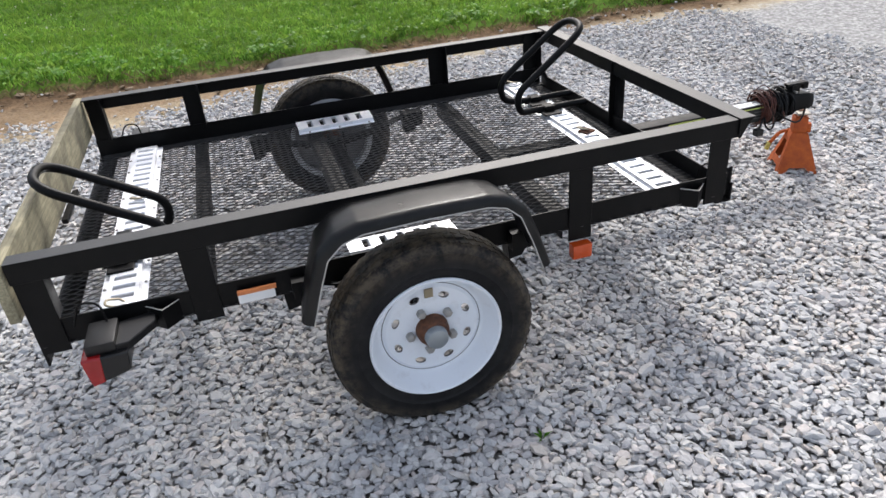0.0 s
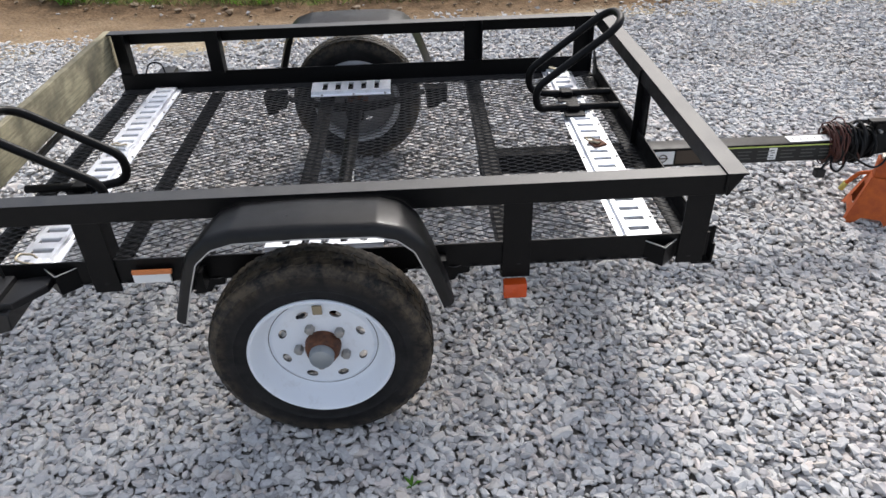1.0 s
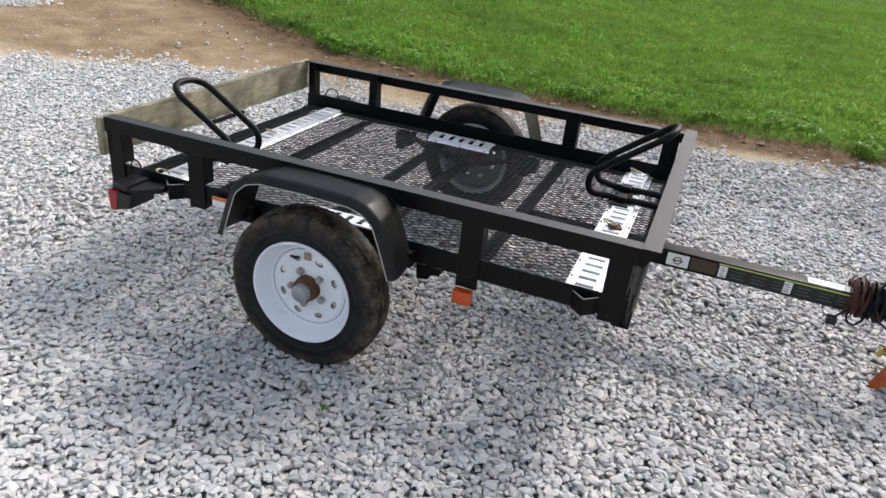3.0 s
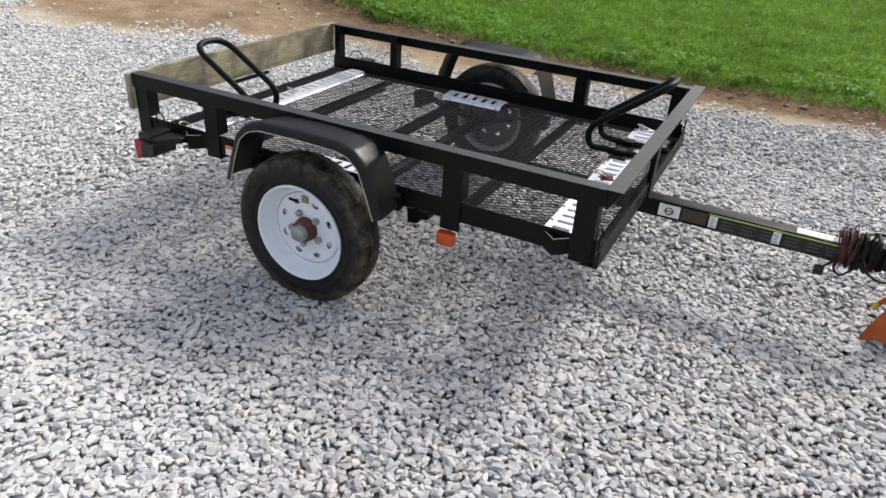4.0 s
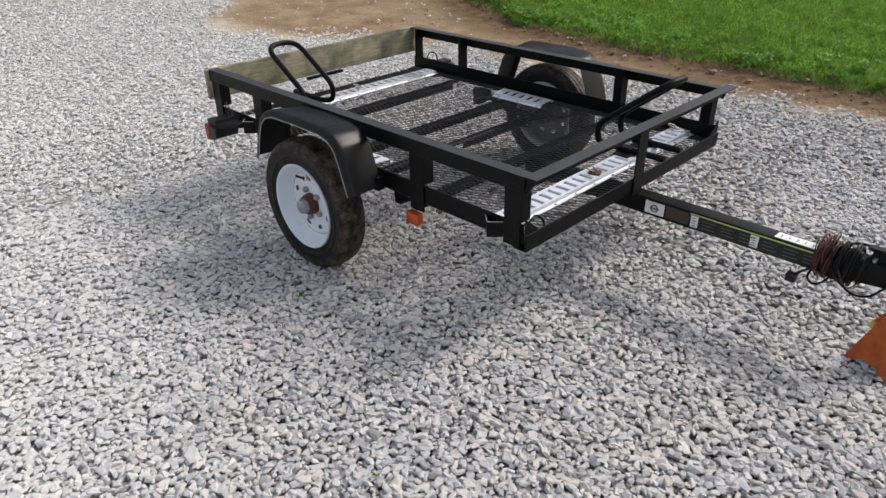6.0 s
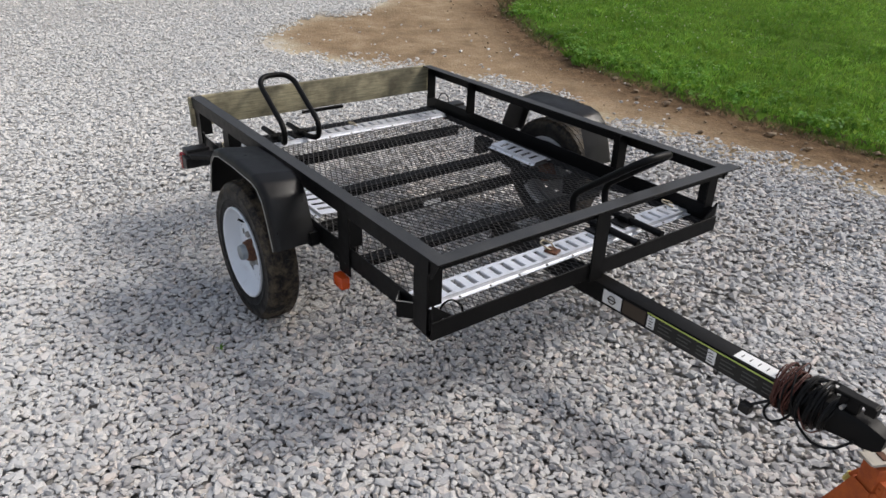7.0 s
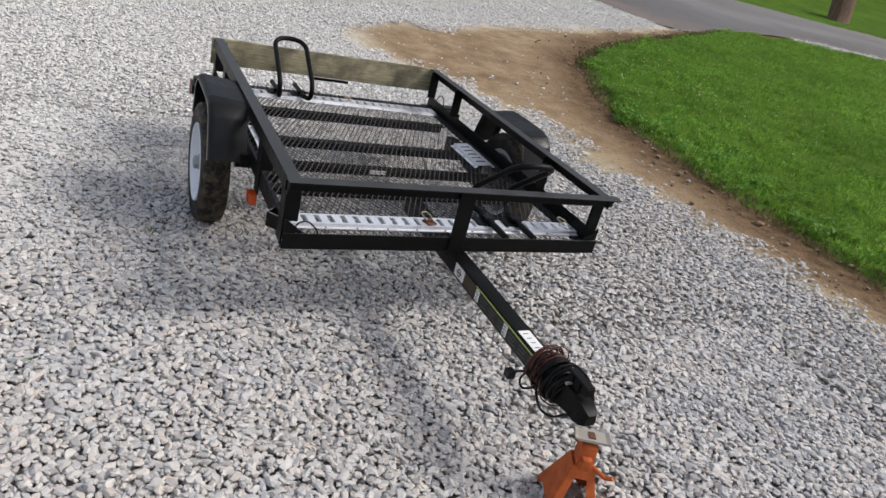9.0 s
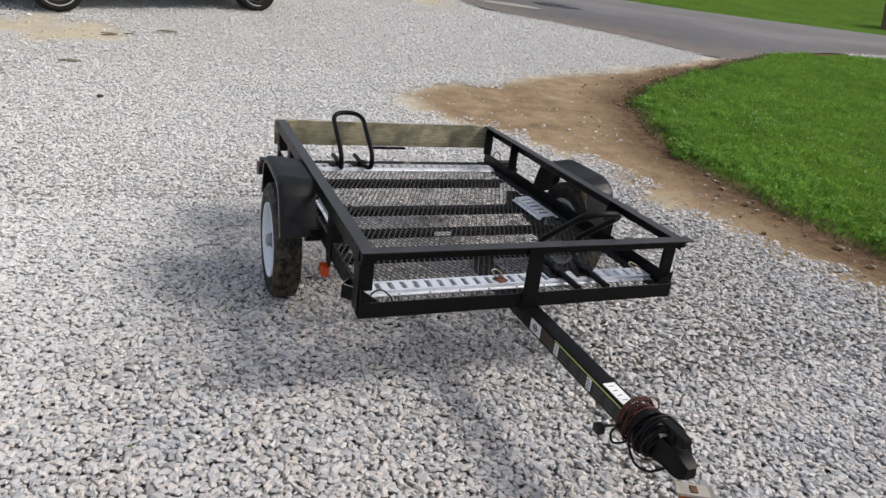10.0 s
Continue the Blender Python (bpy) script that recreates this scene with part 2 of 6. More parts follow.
def ground_mat():
    m = Mat("gravel_dirt_and_turf", rough=0.95, spec=0.04)
    at = m.coords()
    wob = m.noise(1.6, 6, 0.65, at)
    # gravel: stone-sized cells
    vor = m.node("ShaderNodeTexVoronoi", Scale=44.0, Randomness=1.0)
    m.t.links.new(at, vor.inputs["Vector"])
    cell = m.t.nodes.new("ShaderNodeSeparateColor")
    m.t.links.new(vor.outputs["Color"], cell.inputs[0])
    stones = m.ramp(cell.outputs[0], [(0.0, (0.11, 0.107, 0.103)), (0.3, (0.21, 0.205, 0.197)), (0.7, (0.30, 0.293, 0.281)), (1.0, (0.42, 0.41, 0.394))])
    gaps = m.ramp(vor.outputs["Distance"], [(0.0, 0.0), (0.45, 0.1), (0.8, 0.85)])
    gravel = m.mix(gaps, stones, (0.17, 0.161, 0.149))
    gravel = m.mix(m.ramp(m.noise(0.7, 5, 0.6, at), [(0.45, 0.0), (0.75, 0.5)]), gravel, (0.24, 0.205, 0.16))
    pale_mask = pale_side(m, at)
    gravel = m.mix(m.math("MULTIPLY", pale_mask, 1.1), gravel, (0.60, 0.588, 0.562))
    # past the loose stones the surface itself is stone
    packed = m.mix(gaps, m.ramp(cell.outputs[1], [(0.0, (0.20, 0.197, 0.192)), (0.3, (0.34, 0.335, 0.326)), (0.7, (0.44, 0.433, 0.42)), (1.0, (0.56, 0.55, 0.532))]), (0.27, 0.261, 0.247))
    packed = m.mix(m.math("MULTIPLY", pale_mask, 0.45), packed, (0.60, 0.588, 0.562))
    loose = m.t.nodes.new("ShaderNodeAttribute")
    loose.attribute_name = "loose"
    gravel = m.mix(loose.outputs["Fac"], packed, gravel)
    # bare earth
    earth = m.ramp(m.noise(3.2, 8, 0.7, at), [(0.3, (0.155, 0.106, 0.063)), (0.5, (0.27, 0.193, 0.118)), (0.72, (0.40, 0.310, 0.205))])
    grit = m.ramp(m.noise(75, 5, 0.7, at), [(0.55, 0.0), (0.68, 1.0)])
    earth = m.mix(m.math("MULTIPLY", grit, 0.45), earth, (0.42, 0.39, 0.35))
    # turf between the blades
    turf = m.ramp(m.noise(14, 7, 0.7, at), [(0.3, (0.030, 0.055, 0.010)), (0.55, (0.070, 0.135, 0.018)), (0.8, (0.125, 0.215, 0.030))])
    turf = m.mix(m.ramp(m.noise(0.8, 5, 0.6, at), [(0.4, 0.0), (0.75, 0.5)]), turf, (0.115, 0.215, 0.022))

    def zone(name, lo, hi):
        a = m.t.nodes.new("ShaderNodeAttribute")
        a.attribute_name = name
        v = m.math("ADD", a.outputs["Fac"], m.math("MULTIPLY", m.math("SUBTRACT", wob, 0.5), 0.9))
        fine = m.math("MULTIPLY", m.math("SUBTRACT", m.noise(30, 4, 0.7, at), 0.5), 0.5)
        return m.ramp(m.math("ADD", v, fine), [(lo, 0.0), (hi, 1.0)])

    soil = m.mix(m.math("MULTIPLY", zone("verge", 0.20, 0.72), 0.95), earth, m.ramp(m.noise(9, 7, 0.75, at), [(0.35, (0.060, 0.038, 0.022)), (0.65, (0.19, 0.125, 0.073))]))
    sandy = m.ramp(m.noise(5, 6, 0.7, at), [(0.3, (0.42, 0.33, 0.19)), (0.7, (0.62, 0.53, 0.35))])
    thin = m.math("MULTIPLY", m.math("MAXIMUM", zone("sand", 0.35, 0.75), zone("dirt", 0.22, 0.50)), 0.7)
    c = m.mix(thin, gravel, sandy)
    c = m.mix(zone("dirt", 0.38, 0.70), c, soil)
    c = m.mix(zone("grass", 0.42, 0.56), c, turf)
    m.color(c)
    relief = m.math("SUBTRACT", m.math("MULTIPLY", m.noise(45, 5, 0.7, at), 0.4), vor.outputs["Distance"])
    m.bump(relief, 0.6, 0.012)
    return m.m


def asphalt_mat():
    m = Mat("worn_asphalt", rough=0.9)
    at = m.coords()
    base = m.ramp(m.noise(1.1, 7, 0.7, at), [(0.3, (0.080, 0.077, 0.079)), (0.7, (0.155, 0.150, 0.150))])
    base = m.mix(m.ramp(m.noise(0.22, 5, 0.6, at), [(0.45, 0.0), (0.6, 0.6)]), base, (0.060, 0.058, 0.060))
    lane = m.t.nodes.new("ShaderNodeAttribute")
    lane.attribute_name = "across"
    worn = m.math("ADD", lane.outputs["Fac"], m.math("MULTIPLY", m.math("SUBTRACT", m.noise(0.5, 5, 0.65, at), 0.5), 0.6))
    base = m.mix(0.55, base, m.ramp(worn, [(0.05, (0.055, 0.053, 0.054)), (0.40, (0.10, 0.097, 0.097)), (0.62, (0.21, 0.205, 0.20)), (0.80, (0.13, 0.126, 0.125)), (0.95, (0.20, 0.195, 0.19))]))
    washed = m.math("SUBTRACT", m.math("MULTIPLY", m.noise(1.4, 5, 0.7, at), 0.5), lane.outputs["Fac"])
    base = m.mix(m.ramp(washed, [(0.08, 0.0), (0.22, 0.75)]), base, (0.165, 0.128, 0.105))
    m.color(m.mix(m.ramp(m.noise(160, 3, 0.7, at), [(0.4, 0.0), (0.7, 0.35)]), base, (0.26, 0.25, 0.245)))
    m.bump(m.noise(90, 4, 0.7, at), 0.4, 0.004)
    return m.m


def blade_mat(name, a, b, c, spec=0.3, rough=0.6):
    m = Mat(name, rough=rough, spec=spec)
    g = m.t.nodes.new("ShaderNodeNewGeometry")
    tone = m.ramp(g.outputs["Random Per Island"], [(0.0, a), (0.55, b), (1.0, c)])
    patch = m.ramp(m.noise(5.0, 6, 0.7), [(0.44, 0.0), (0.60, 0.85)])
    wide = m.ramp(m.noise(1.3, 5, 0.65), [(0.40, 0.0), (0.62, 0.55)])
    tone = m.mix(wide, tone, tuple(0.5 * (u + v) for u, v in zip(b, (0.34, 0.40, 0.075))) if b[1] > 0.2 else b)
    swath = m.ramp(m.noise(0.75, 4, 0.6), [(0.40, 0.65), (0.56, 0.0)])
    tone = m.mix(swath, tone, tuple(0.55 * u + 0.25 * v for u, v in zip(a, b)))
    # the upper side of a leaf is a deeper, cooler green than the light that comes through it
    front = m.mix(1.0, m.mix(patch, tone, tuple(0.62 * v for v in a)), (0.56, 0.80, 0.95), "MULTIPLY")
    m.color(front)
    trans = m.node("ShaderNodeBsdfTranslucent")
    m.t.links.new(m.mix(0.12, tone, (0.50, 0.60, 0.12)), trans.inputs[0])
    mixer = m.t.nodes.new("ShaderNodeMixShader")
    mixer.inputs[0].default_value = 0.34
    out = m.t.nodes["Material Output"]
    m.t.links.new(m.b.outputs[0], mixer.inputs[1])
    m.t.links.new(trans.outputs[0], mixer.inputs[2])
    m.t.links.new(mixer.outputs[0], out.inputs[0])
    return m.m


BLACK, DUSTY_SHEEN, FENDER, MESH = black_paint(), dusty_sheen_paint(), fender_paint(), mesh_steel()
ZINC, WHEEL = galvanised(), wheel_paint()
MUDDY = tyre_rubber("muddy_tyre_rubber", 0.241)
RUST = rusty("rusted_hub", (0.045, 0.020, 0.012), (0.17, 0.065, 0.028))
ORANGE = rusty("worn_orange_paint", (0.52, 0.115, 0.016), (0.33, 0.062, 0.014), 26)
WOOD = weathered_wood()
CAP = plain("dull_dust_cap", (0.30, 0.33, 0.35), 0.42, 0.6)
NUT = plain("dull_lug_nut", (0.34, 0.33, 0.31), 0.5, 0.5)
DARK = plain("dark_opening", (0.012, 0.012, 0.012), 0.8)
HOSE = plain("black_rubber_cable", (0.004, 0.004, 0.0042), 0.5, spec=0.2)
BROWN_WIRE = plain("brown_cable", (0.075, 0.020, 0.012), 0.55)
PLASTIC = plain("black_plastic", (0.007, 0.007, 0.0075), 0.42, spec=0.35)
RED_LENS, AMBER = lens_plastic("red_lens", (0.36, 0.008, 0.009)), lens_plastic("amber_lens", (0.66, 0.085, 0.011))
DECAL = plain("white_decal", (0.78, 0.78, 0.77), 0.45, vary=0.05)
DECAL_DARK = plain("dark_decal_film", (0.016, 0.017, 0.016), 0.4, spec=0.3)
DECAL_GREEN = plain("yellow_green_decal", (0.52, 0.60, 0.14), 0.45)
DECAL_BROWN = plain("brown_decal", (0.055, 0.040, 0.028), 0.45, spec=0.3)
DECAL_ORANGE = plain("orange_decal", (0.62, 0.20, 0.06), 0.45)
DECAL_GREY = plain("grey_print", (0.065, 0.065, 0.062), 0.5)
BRASS = plain("dull_zinc_wire", (0.34, 0.30, 0.22), 0.5, 0.7)
RAW_EDGE = plain("chipped_bare_edge", (0.46, 0.44, 0.41), 0.5, 0.2)
SOIL = rusty("dry_soil", (0.13, 0.088, 0.052), (0.29, 0.215, 0.135), 18)
STONE, GROUND, ASPHALT = stone_mat(), ground_mat(), asphalt_mat()


# ---- mesh helpers ----
def part(name, bm, material, parent=None, label="", smooth=False):
    """Links a bmesh as one mesh object, under a thing or a part."""
    bmesh.ops.recalc_face_normals(bm, faces=bm.faces[:])
    data = bpy.data.meshes.new(name)
    bm.to_mesh(data)
    bm.free()
    data.materials.append(material)
    if smooth:
        data.polygons.foreach_set("use_smooth", [True] * len(data.polygons))
        data.set_sharp_from_angle(angle=radians(38))
    ob = new(name, data)
    if parent is not None:
        ob.parent = parent
    if label:
        tagged(ob, label)
    return ob


def thing(name, label, category, at=(0, 0, 0), turn=0.0, group="", kind=""):
    ob = new(name)
    ob.empty_display_size = 0.1
    ob.matrix_basis = pose(*at, 0, 0, turn)
    return tagged(ob, label, category, group, kind)


def box(bm, x0, x1, y0, y1, z0, z1, bevel=0.0, m=None):
    made = bmesh.ops.create_cube(bm, size=1.0)
    vs = made["verts"]
    for v in vs:
        v.co = Vector(((x0 + x1) / 2 + v.co.x * (x1 - x0), (y0 + y1) / 2 + v.co.y * (y1 - y0), (z0 + z1) / 2 + v.co.z * (z1 - z0)))
    if m is not None:
        bmesh.ops.transform(bm, matrix=m, verts=vs)
    if bevel:
        es = list({e for v in vs for e in v.link_edges})
        bmesh.ops.bevel(bm, geom=es, offset=bevel, segments=2, affect="EDGES", profile=0.6)
    return bm


def boxed(*a, **k):
    return box(bmesh.new(), *a, **k)


def prism(bm, outline, axis, a, b, bevel=0.0):
    """A closed outline, pushed along an axis from a to b. Outline axes: x: (y, z); y: (x, z); z: (x, y)."""
    def place(p, s):
        return {"x": (s, p[0], p[1]), "y": (p[0], s, p[1]), "z": (p[0], p[1], s)}[axis]
    va = [bm.verts.new(place(p, a)) for p in outline]
    vb = [bm.verts.new(place(p, b)) for p in outline]
    n = len(outline)
    bm.faces.new(va)
    bm.faces.new(vb[::-1])
    for i in range(n):
        bm.faces.new((va[i], va[(i + 1) % n], vb[(i + 1) % n], vb[i]))
    if bevel:
        es = list({e for v in va + vb for e in v.link_edges})
        bmesh.ops.bevel(bm, geom=es, offset=bevel, segments=1, affect="EDGES")
    return bm


def angle_iron(corner, leg_a, leg_b, axis, a, b, t=0.005):
    """L profile: legs run from the corner by the signed lengths, along the outline's two axes."""
    u, v = corner
    su, sv = math.copysign(t, leg_a), math.copysign(t, leg_b)
    outline = [(u, v), (u + leg_a, v), (u + leg_a, v + sv), (u + su, v + sv), (u + su, v + leg_b), (u, v + leg_b)]
    return prism(bmesh.new(), outline, axis, a, b, 0.0008)


def tube(bm, pts, r, n=10, caps=True):
    pts = [Vector(p) for p in pts]
    rings, up = [], None
    for i, p in enumerate(pts):
        d = (pts[min(i + 1, len(pts) - 1)] - pts[max(i - 1, 0)]).normalized()
        if up is None:
            up = d.orthogonal().normalized()
        up = (up - d * up.dot(d)).normalized()
        side = d.cross(up)
        rings.append([bm.verts.new(p + r * (math.cos(k) * up + math.sin(k) * side)) for k in (2 * math.pi * j / n for j in range(n))])
    for a, b in zip(rings, rings[1:]):
        for j in range(n):
            bm.faces.new((a[j], a[(j + 1) % n], b[(j + 1) % n], b[j]))
    if caps:
        bm.faces.new(rings[0][::-1])
        bm.faces.new(rings[-1])
    return bm


def rounded(pts, radius, steps=6):
    """A polyline with its inner corners turned into arcs."""
    pts = [Vector(p) for p in pts]
    out = [pts[0]]
    for a, p, b in zip(pts, pts[1:], pts[2:]):
        u, v = (a - p).normalized(), (b - p).normalized()
        half = u.angle(v) / 2
        cut = min(radius / math.tan(half), 0.49 * (a - p).length, 0.49 * (b - p).length)
        for k in range(steps + 1):
            f = k / steps
            out.append((p + u * cut) * (1 - f) ** 2 + p * 2 * f * (1 - f) + (p + v * cut) * f ** 2)
    return out + [pts[-1]]


def lathe(bm, outline, n=40, centre=(0, 0, 0), closed=False):
    """Turns an outline of (radius, y) about the y axis through the centre."""
    c = Vector(centre)
    rings = []
    for r, y in outline:
        if r < 1e-6:
            rings.append([bm.verts.new(c + Vector((0, y, 0)))])
        else:
            rings.append([bm.verts.new(c + Vector((r * math.cos(k), y, r * math.sin(k)))) for k in (2 * math.pi * j / n for j in range(n))])
    pairs = list(zip(rings, rings[1:])) + ([(rings[-1], rings[0])] if closed else [])
    for a, b in pairs:
        for j in range(n):
            q = [a[j % len(a)], a[(j + 1) % n % len(a)], b[(j + 1) % n % len(b)], b[j % len(b)]]
            q = list(dict.fromkeys(q))
            if len(q) > 2:
                bm.faces.new(q)
    return bm


def mesh_from(name, verts, faces, material, sizes=3):
    """One mesh from arrays of vertices and of faces with equally many corners."""
    data = bpy.data.meshes.new(name)
    data.vertices.add(len(verts))
    data.vertices.foreach_set("co", np.asarray(verts, np.float32).ravel())
    data.loops.add(faces.size)
    data.loops.foreach_set("vertex_index", faces.ravel().astype(np.int32))
    data.polygons.add(len(faces))
    data.polygons.foreach_set("loop_start", np.arange(0, faces.size, sizes, dtype=np.int32))
    data.polygons.foreach_set("use_smooth", [False] * len(faces))
    data.update(calc_edges=True)
    data.materials.append(material)
    return data


def hull_faces(pts):
    """Triangles of the convex hull of a small set of points."""
    bm = bmesh.new()
    vs = [bm.verts.new(p) for p in pts]
    bm.verts.index_update()
    bmesh.ops.convex_hull(bm, input=vs)
    bmesh.ops.triangulate(bm, faces=bm.faces[:])
    faces = [[v.index for v in f.verts] for f in bm.faces]
    bm.free()
    return faces


# ---- the lie of the land ----
def land(x, y):
    """Height of the ground: level round the trailer, rising beyond it towards the road."""
    d = -0.9 * np.asarray(x, float) + 0.44 * np.asarray(y, float) - 3.0
    rise = np.where(d > 1, d, np.where(d < -1, 0, (d + 1) ** 2 / 4))
    far = np.maximum(d - 18.0, 0)
    return 0.064 * np.minimum(rise, 70) + 0.05 * np.minimum(far, 45)


GRASS_EDGE = [(70, 3.6), (8, 3.4), (3.2, 3.3), (2.0, 3.25), (0.5, 3.2), (-0.7, 3.24), (-1.5, 3.3), (-2.35, 3.42), (-3.0, 3.6), (-3.7, 3.95),
              (-4.2, 4.1), (-4.8, 4.7), (-5.5, 5.6), (-6.2, 6.8), (-6.8, 7.9), (-7.6, 9.3), (-8.3, 10.4), (-8.2, 13), (-7.5, 16), (-5.5, 20), (-1, 28), (10, 45), (70, 90)]
GRAVEL_EDGE = [(70, 3.1), (3.0, 2.9), (1.0, 2.66), (0.0, 2.46), (-1.5, 2.36), (-2.5, 2.3), (-3.2, 1.5), (-4.4, 1.15), (-5.0, 1.9), (-5.1, 2.9), (-5.6, 3.7), (-6.0, 4.9), (-6.7, 6.4), (-7.3, 8.0), (-8.4, 9.9)]
ROAD_NEAR = [(-60, -6), (-30, 2.6), (-19, 4.9), (-15, 5.4), (-12, 5.75), (-11, 6.45), (-10, 7.2), (-8.9, 7.7), (-7.7, 8.1), (-7.4, 8.7), (-8.3, 10.3), (-8.8, 12.6), (-8.4, 14.7), (-7.3, 17), (-5.4, 21), (-1.4, 29), (9, 46), (30, 70)]
ROAD_FAR = [(-60, 0), (-30, 6.5), (-24, 8.4), (-20, 9.8), (-16.5, 12.3), (-14.2, 15.3), (-11.8, 20), (-8.6, 26), (-3, 36), (6, 51), (26, 74)]
YARD_EDGE = [(-12.8, 1.15), (-14.6, 3.55), (-15.6, 4.2), (-17.2, 4.3), (-22, 3.3), (-45, -4), (-45, -40), (-16, -40), (-10.8, -4.5)]


def inside(x, y, poly):
    x, y = np.asarray(x, float), np.asarray(y, float)
    hit = np.zeros(x.shape, bool)
    for (x0, y0), (x1, y1) in zip(poly, poly[1:] + poly[:1]):
        if y0 != y1:
            hit ^= ((y0 > y) != (y1 > y)) & (x < (x1 - x0) * (y - y0) / (y1 - y0) + x0)
    return hit


def gap_to(x, y, line):
    """Distance to a polyline."""
    best = np.full(np.shape(x), 1e9)
    for (x0, y0), (x1, y1) in zip(line, line[1:]):
        dx, dy = x1 - x0, y1 - y0
        f = np.clip(((x - x0) * dx + (y - y0) * dy) / (dx * dx + dy * dy), 0, 1)
        best = np.minimum(best, np.hypot(x - x0 - f * dx, y - y0 - f * dy))
    return best


def signed(x, y, poly, line):
    d = gap_to(x, y, line)
    return np.where(inside(x, y, poly), d, -d)


def eased(line, times):
    """Cuts the corners of a polyline."""
    for _ in range(times):
        inner = [tuple(a[i] * (1 - f) + b[i] * f for i in (0, 1)) for a, b in zip(line, line[1:]) for f in (0.25, 0.75)]
        line = [line[0]] + inner + [line[-1]]
    return line


GRASS_EDGE, GRAVEL_EDGE, YARD_EDGE = eased(GRASS_EDGE, 1), eased(GRAVEL_EDGE, 1), eased(YARD_EDGE, 1)
ROAD_NEAR, ROAD_FAR = eased(ROAD_NEAR, 2), eased(ROAD_FAR, 2)
LAWN = GRASS_EDGE
ROAD_APRON = [p for p in ROAD_NEAR if 9.2 < p[1] < 24 and p[0] > -9.0]
DIRT = GRAVEL_EDGE + [(-8.4, 10.6), (-7.0, 10.0), (-5.0, 6.5), (-3.5, 5.0), (-1.5, 4.2), (70, 4.2)]
BEYOND = ROAD_FAR + [(140, 200), (-160, 200), (-160, 0)]


def zones(x, y):
    """How far into turf and into bare earth a place lies, 0 to 1, with 0.5 at the edges."""
    g = np.maximum(signed(x, y, LAWN, LAWN), np.maximum(signed(x, y, YARD_EDGE, YARD_EDGE[:13]), signed(x, y, BEYOND, ROAD_FAR)))
    d = signed(x, y, DIRT, GRAVEL_EDGE)
    verge = 0.25 - np.abs(signed(x, y, BEYOND, ROAD_FAR) + 0.1)
    d = np.maximum(d, np.maximum(verge, 0.60 - 1.0 * gap_to(x, y, ROAD_APRON)))
    return np.clip(0.5 + g * 2.2, 0, 1), np.clip(0.5 + d * 1.1, 0, 1)


def sandy(x, y):
    """Pale sandy patches in the drive: near the pickup, and where it meets the road."""
    by_road = 1.0 - np.hypot((x + 13.2) / 2.6, (y - 4.6) / 1.5)
    by_truck = 1.05 - np.hypot((x + 7.5) / 1.5, (y + 2.35) / 1.7)
    streak = np.array([noise.noise((a * 1.1, b * 2.4, 6.0)) for a, b in zip(np.ravel(x), np.ravel(y))]).reshape(np.shape(x)) if np.size(x) else 0.0
    return np.clip(np.maximum(by_truck + 0.45 * streak, 0.8 * by_road), 0, 1)


TURF = 0.042      # how far the lawn stands above the drive


def ground():
    xs = np.concatenate([np.linspace(-150, -42, 28)[:-1], np.linspace(-42, -16, 40)[:-1], np.linspace(-16, -6, 70)[:-1], np.linspace(-6, 4, 110)[:-1], np.linspace(4, 60, 25)])
    ys = np.concatenate([np.linspace(-60, -4, 25)[:-1], np.linspace(-4, 6, 110)[:-1], np.linspace(6, 14, 50)[:-1], np.linspace(14, 40, 40)[:-1], np.linspace(40, 160, 30)])
    gx, gy = np.meshgrid(xs, ys)
    x, y = gx.ravel(), gy.ravel()
    grass, dirt = zones(x, y)
    lumps = np.array([noise.noise((a * 0.9, b * 0.9, 3.0)) for a, b in zip(x, y)])
    z = land(x, y) - 0.006 - 0.013 * (1 - np.clip(grass + dirt, 0, 1)) + TURF * grass * (grass > 0.5) + 0.015 * lumps * np.clip(grass + dirt, 0, 1) - 0.02 * np.clip(dirt - grass, 0, 1)
    nx, ny = len(xs), len(ys)
    i = (np.arange(ny - 1)[:, None] * nx + np.arange(nx - 1)[None]).ravel()
    data = mesh_from("ground", np.stack([x, y, z], 1), np.stack([i, i + 1, i + nx + 1, i + nx], 1), GROUND, 4)
    sand = sandy(x, y)
    verge = np.clip(1 + 1.15 * signed(x, y, LAWN, LAWN), 0, 1)
    def within(x0, x1, y0, y1):
        return np.clip(np.minimum(np.minimum(x - x0, x1 - x), np.minimum(y - y0, y1 - y)) / 0.9, 0, 1)
    loose = np.maximum(within(-5.9, 3.4, -2.7, 3.4), within(-12.2, -5.0, -3.7, 10.4))
    for name, values in (("loose", loose), ("grass", grass), ("dirt", dirt), ("sand", sand), ("verge", verge)):
        data.attributes.new(name, "FLOAT", "POINT").data.foreach_set("value", values.astype(np.float32))
    data.polygons.foreach_set("use_smooth", [True] * len(data.polygons))
    tagged(new("ground", data), "pale grey gravel drive with bare earth and lawn", "ground", kind="structure")


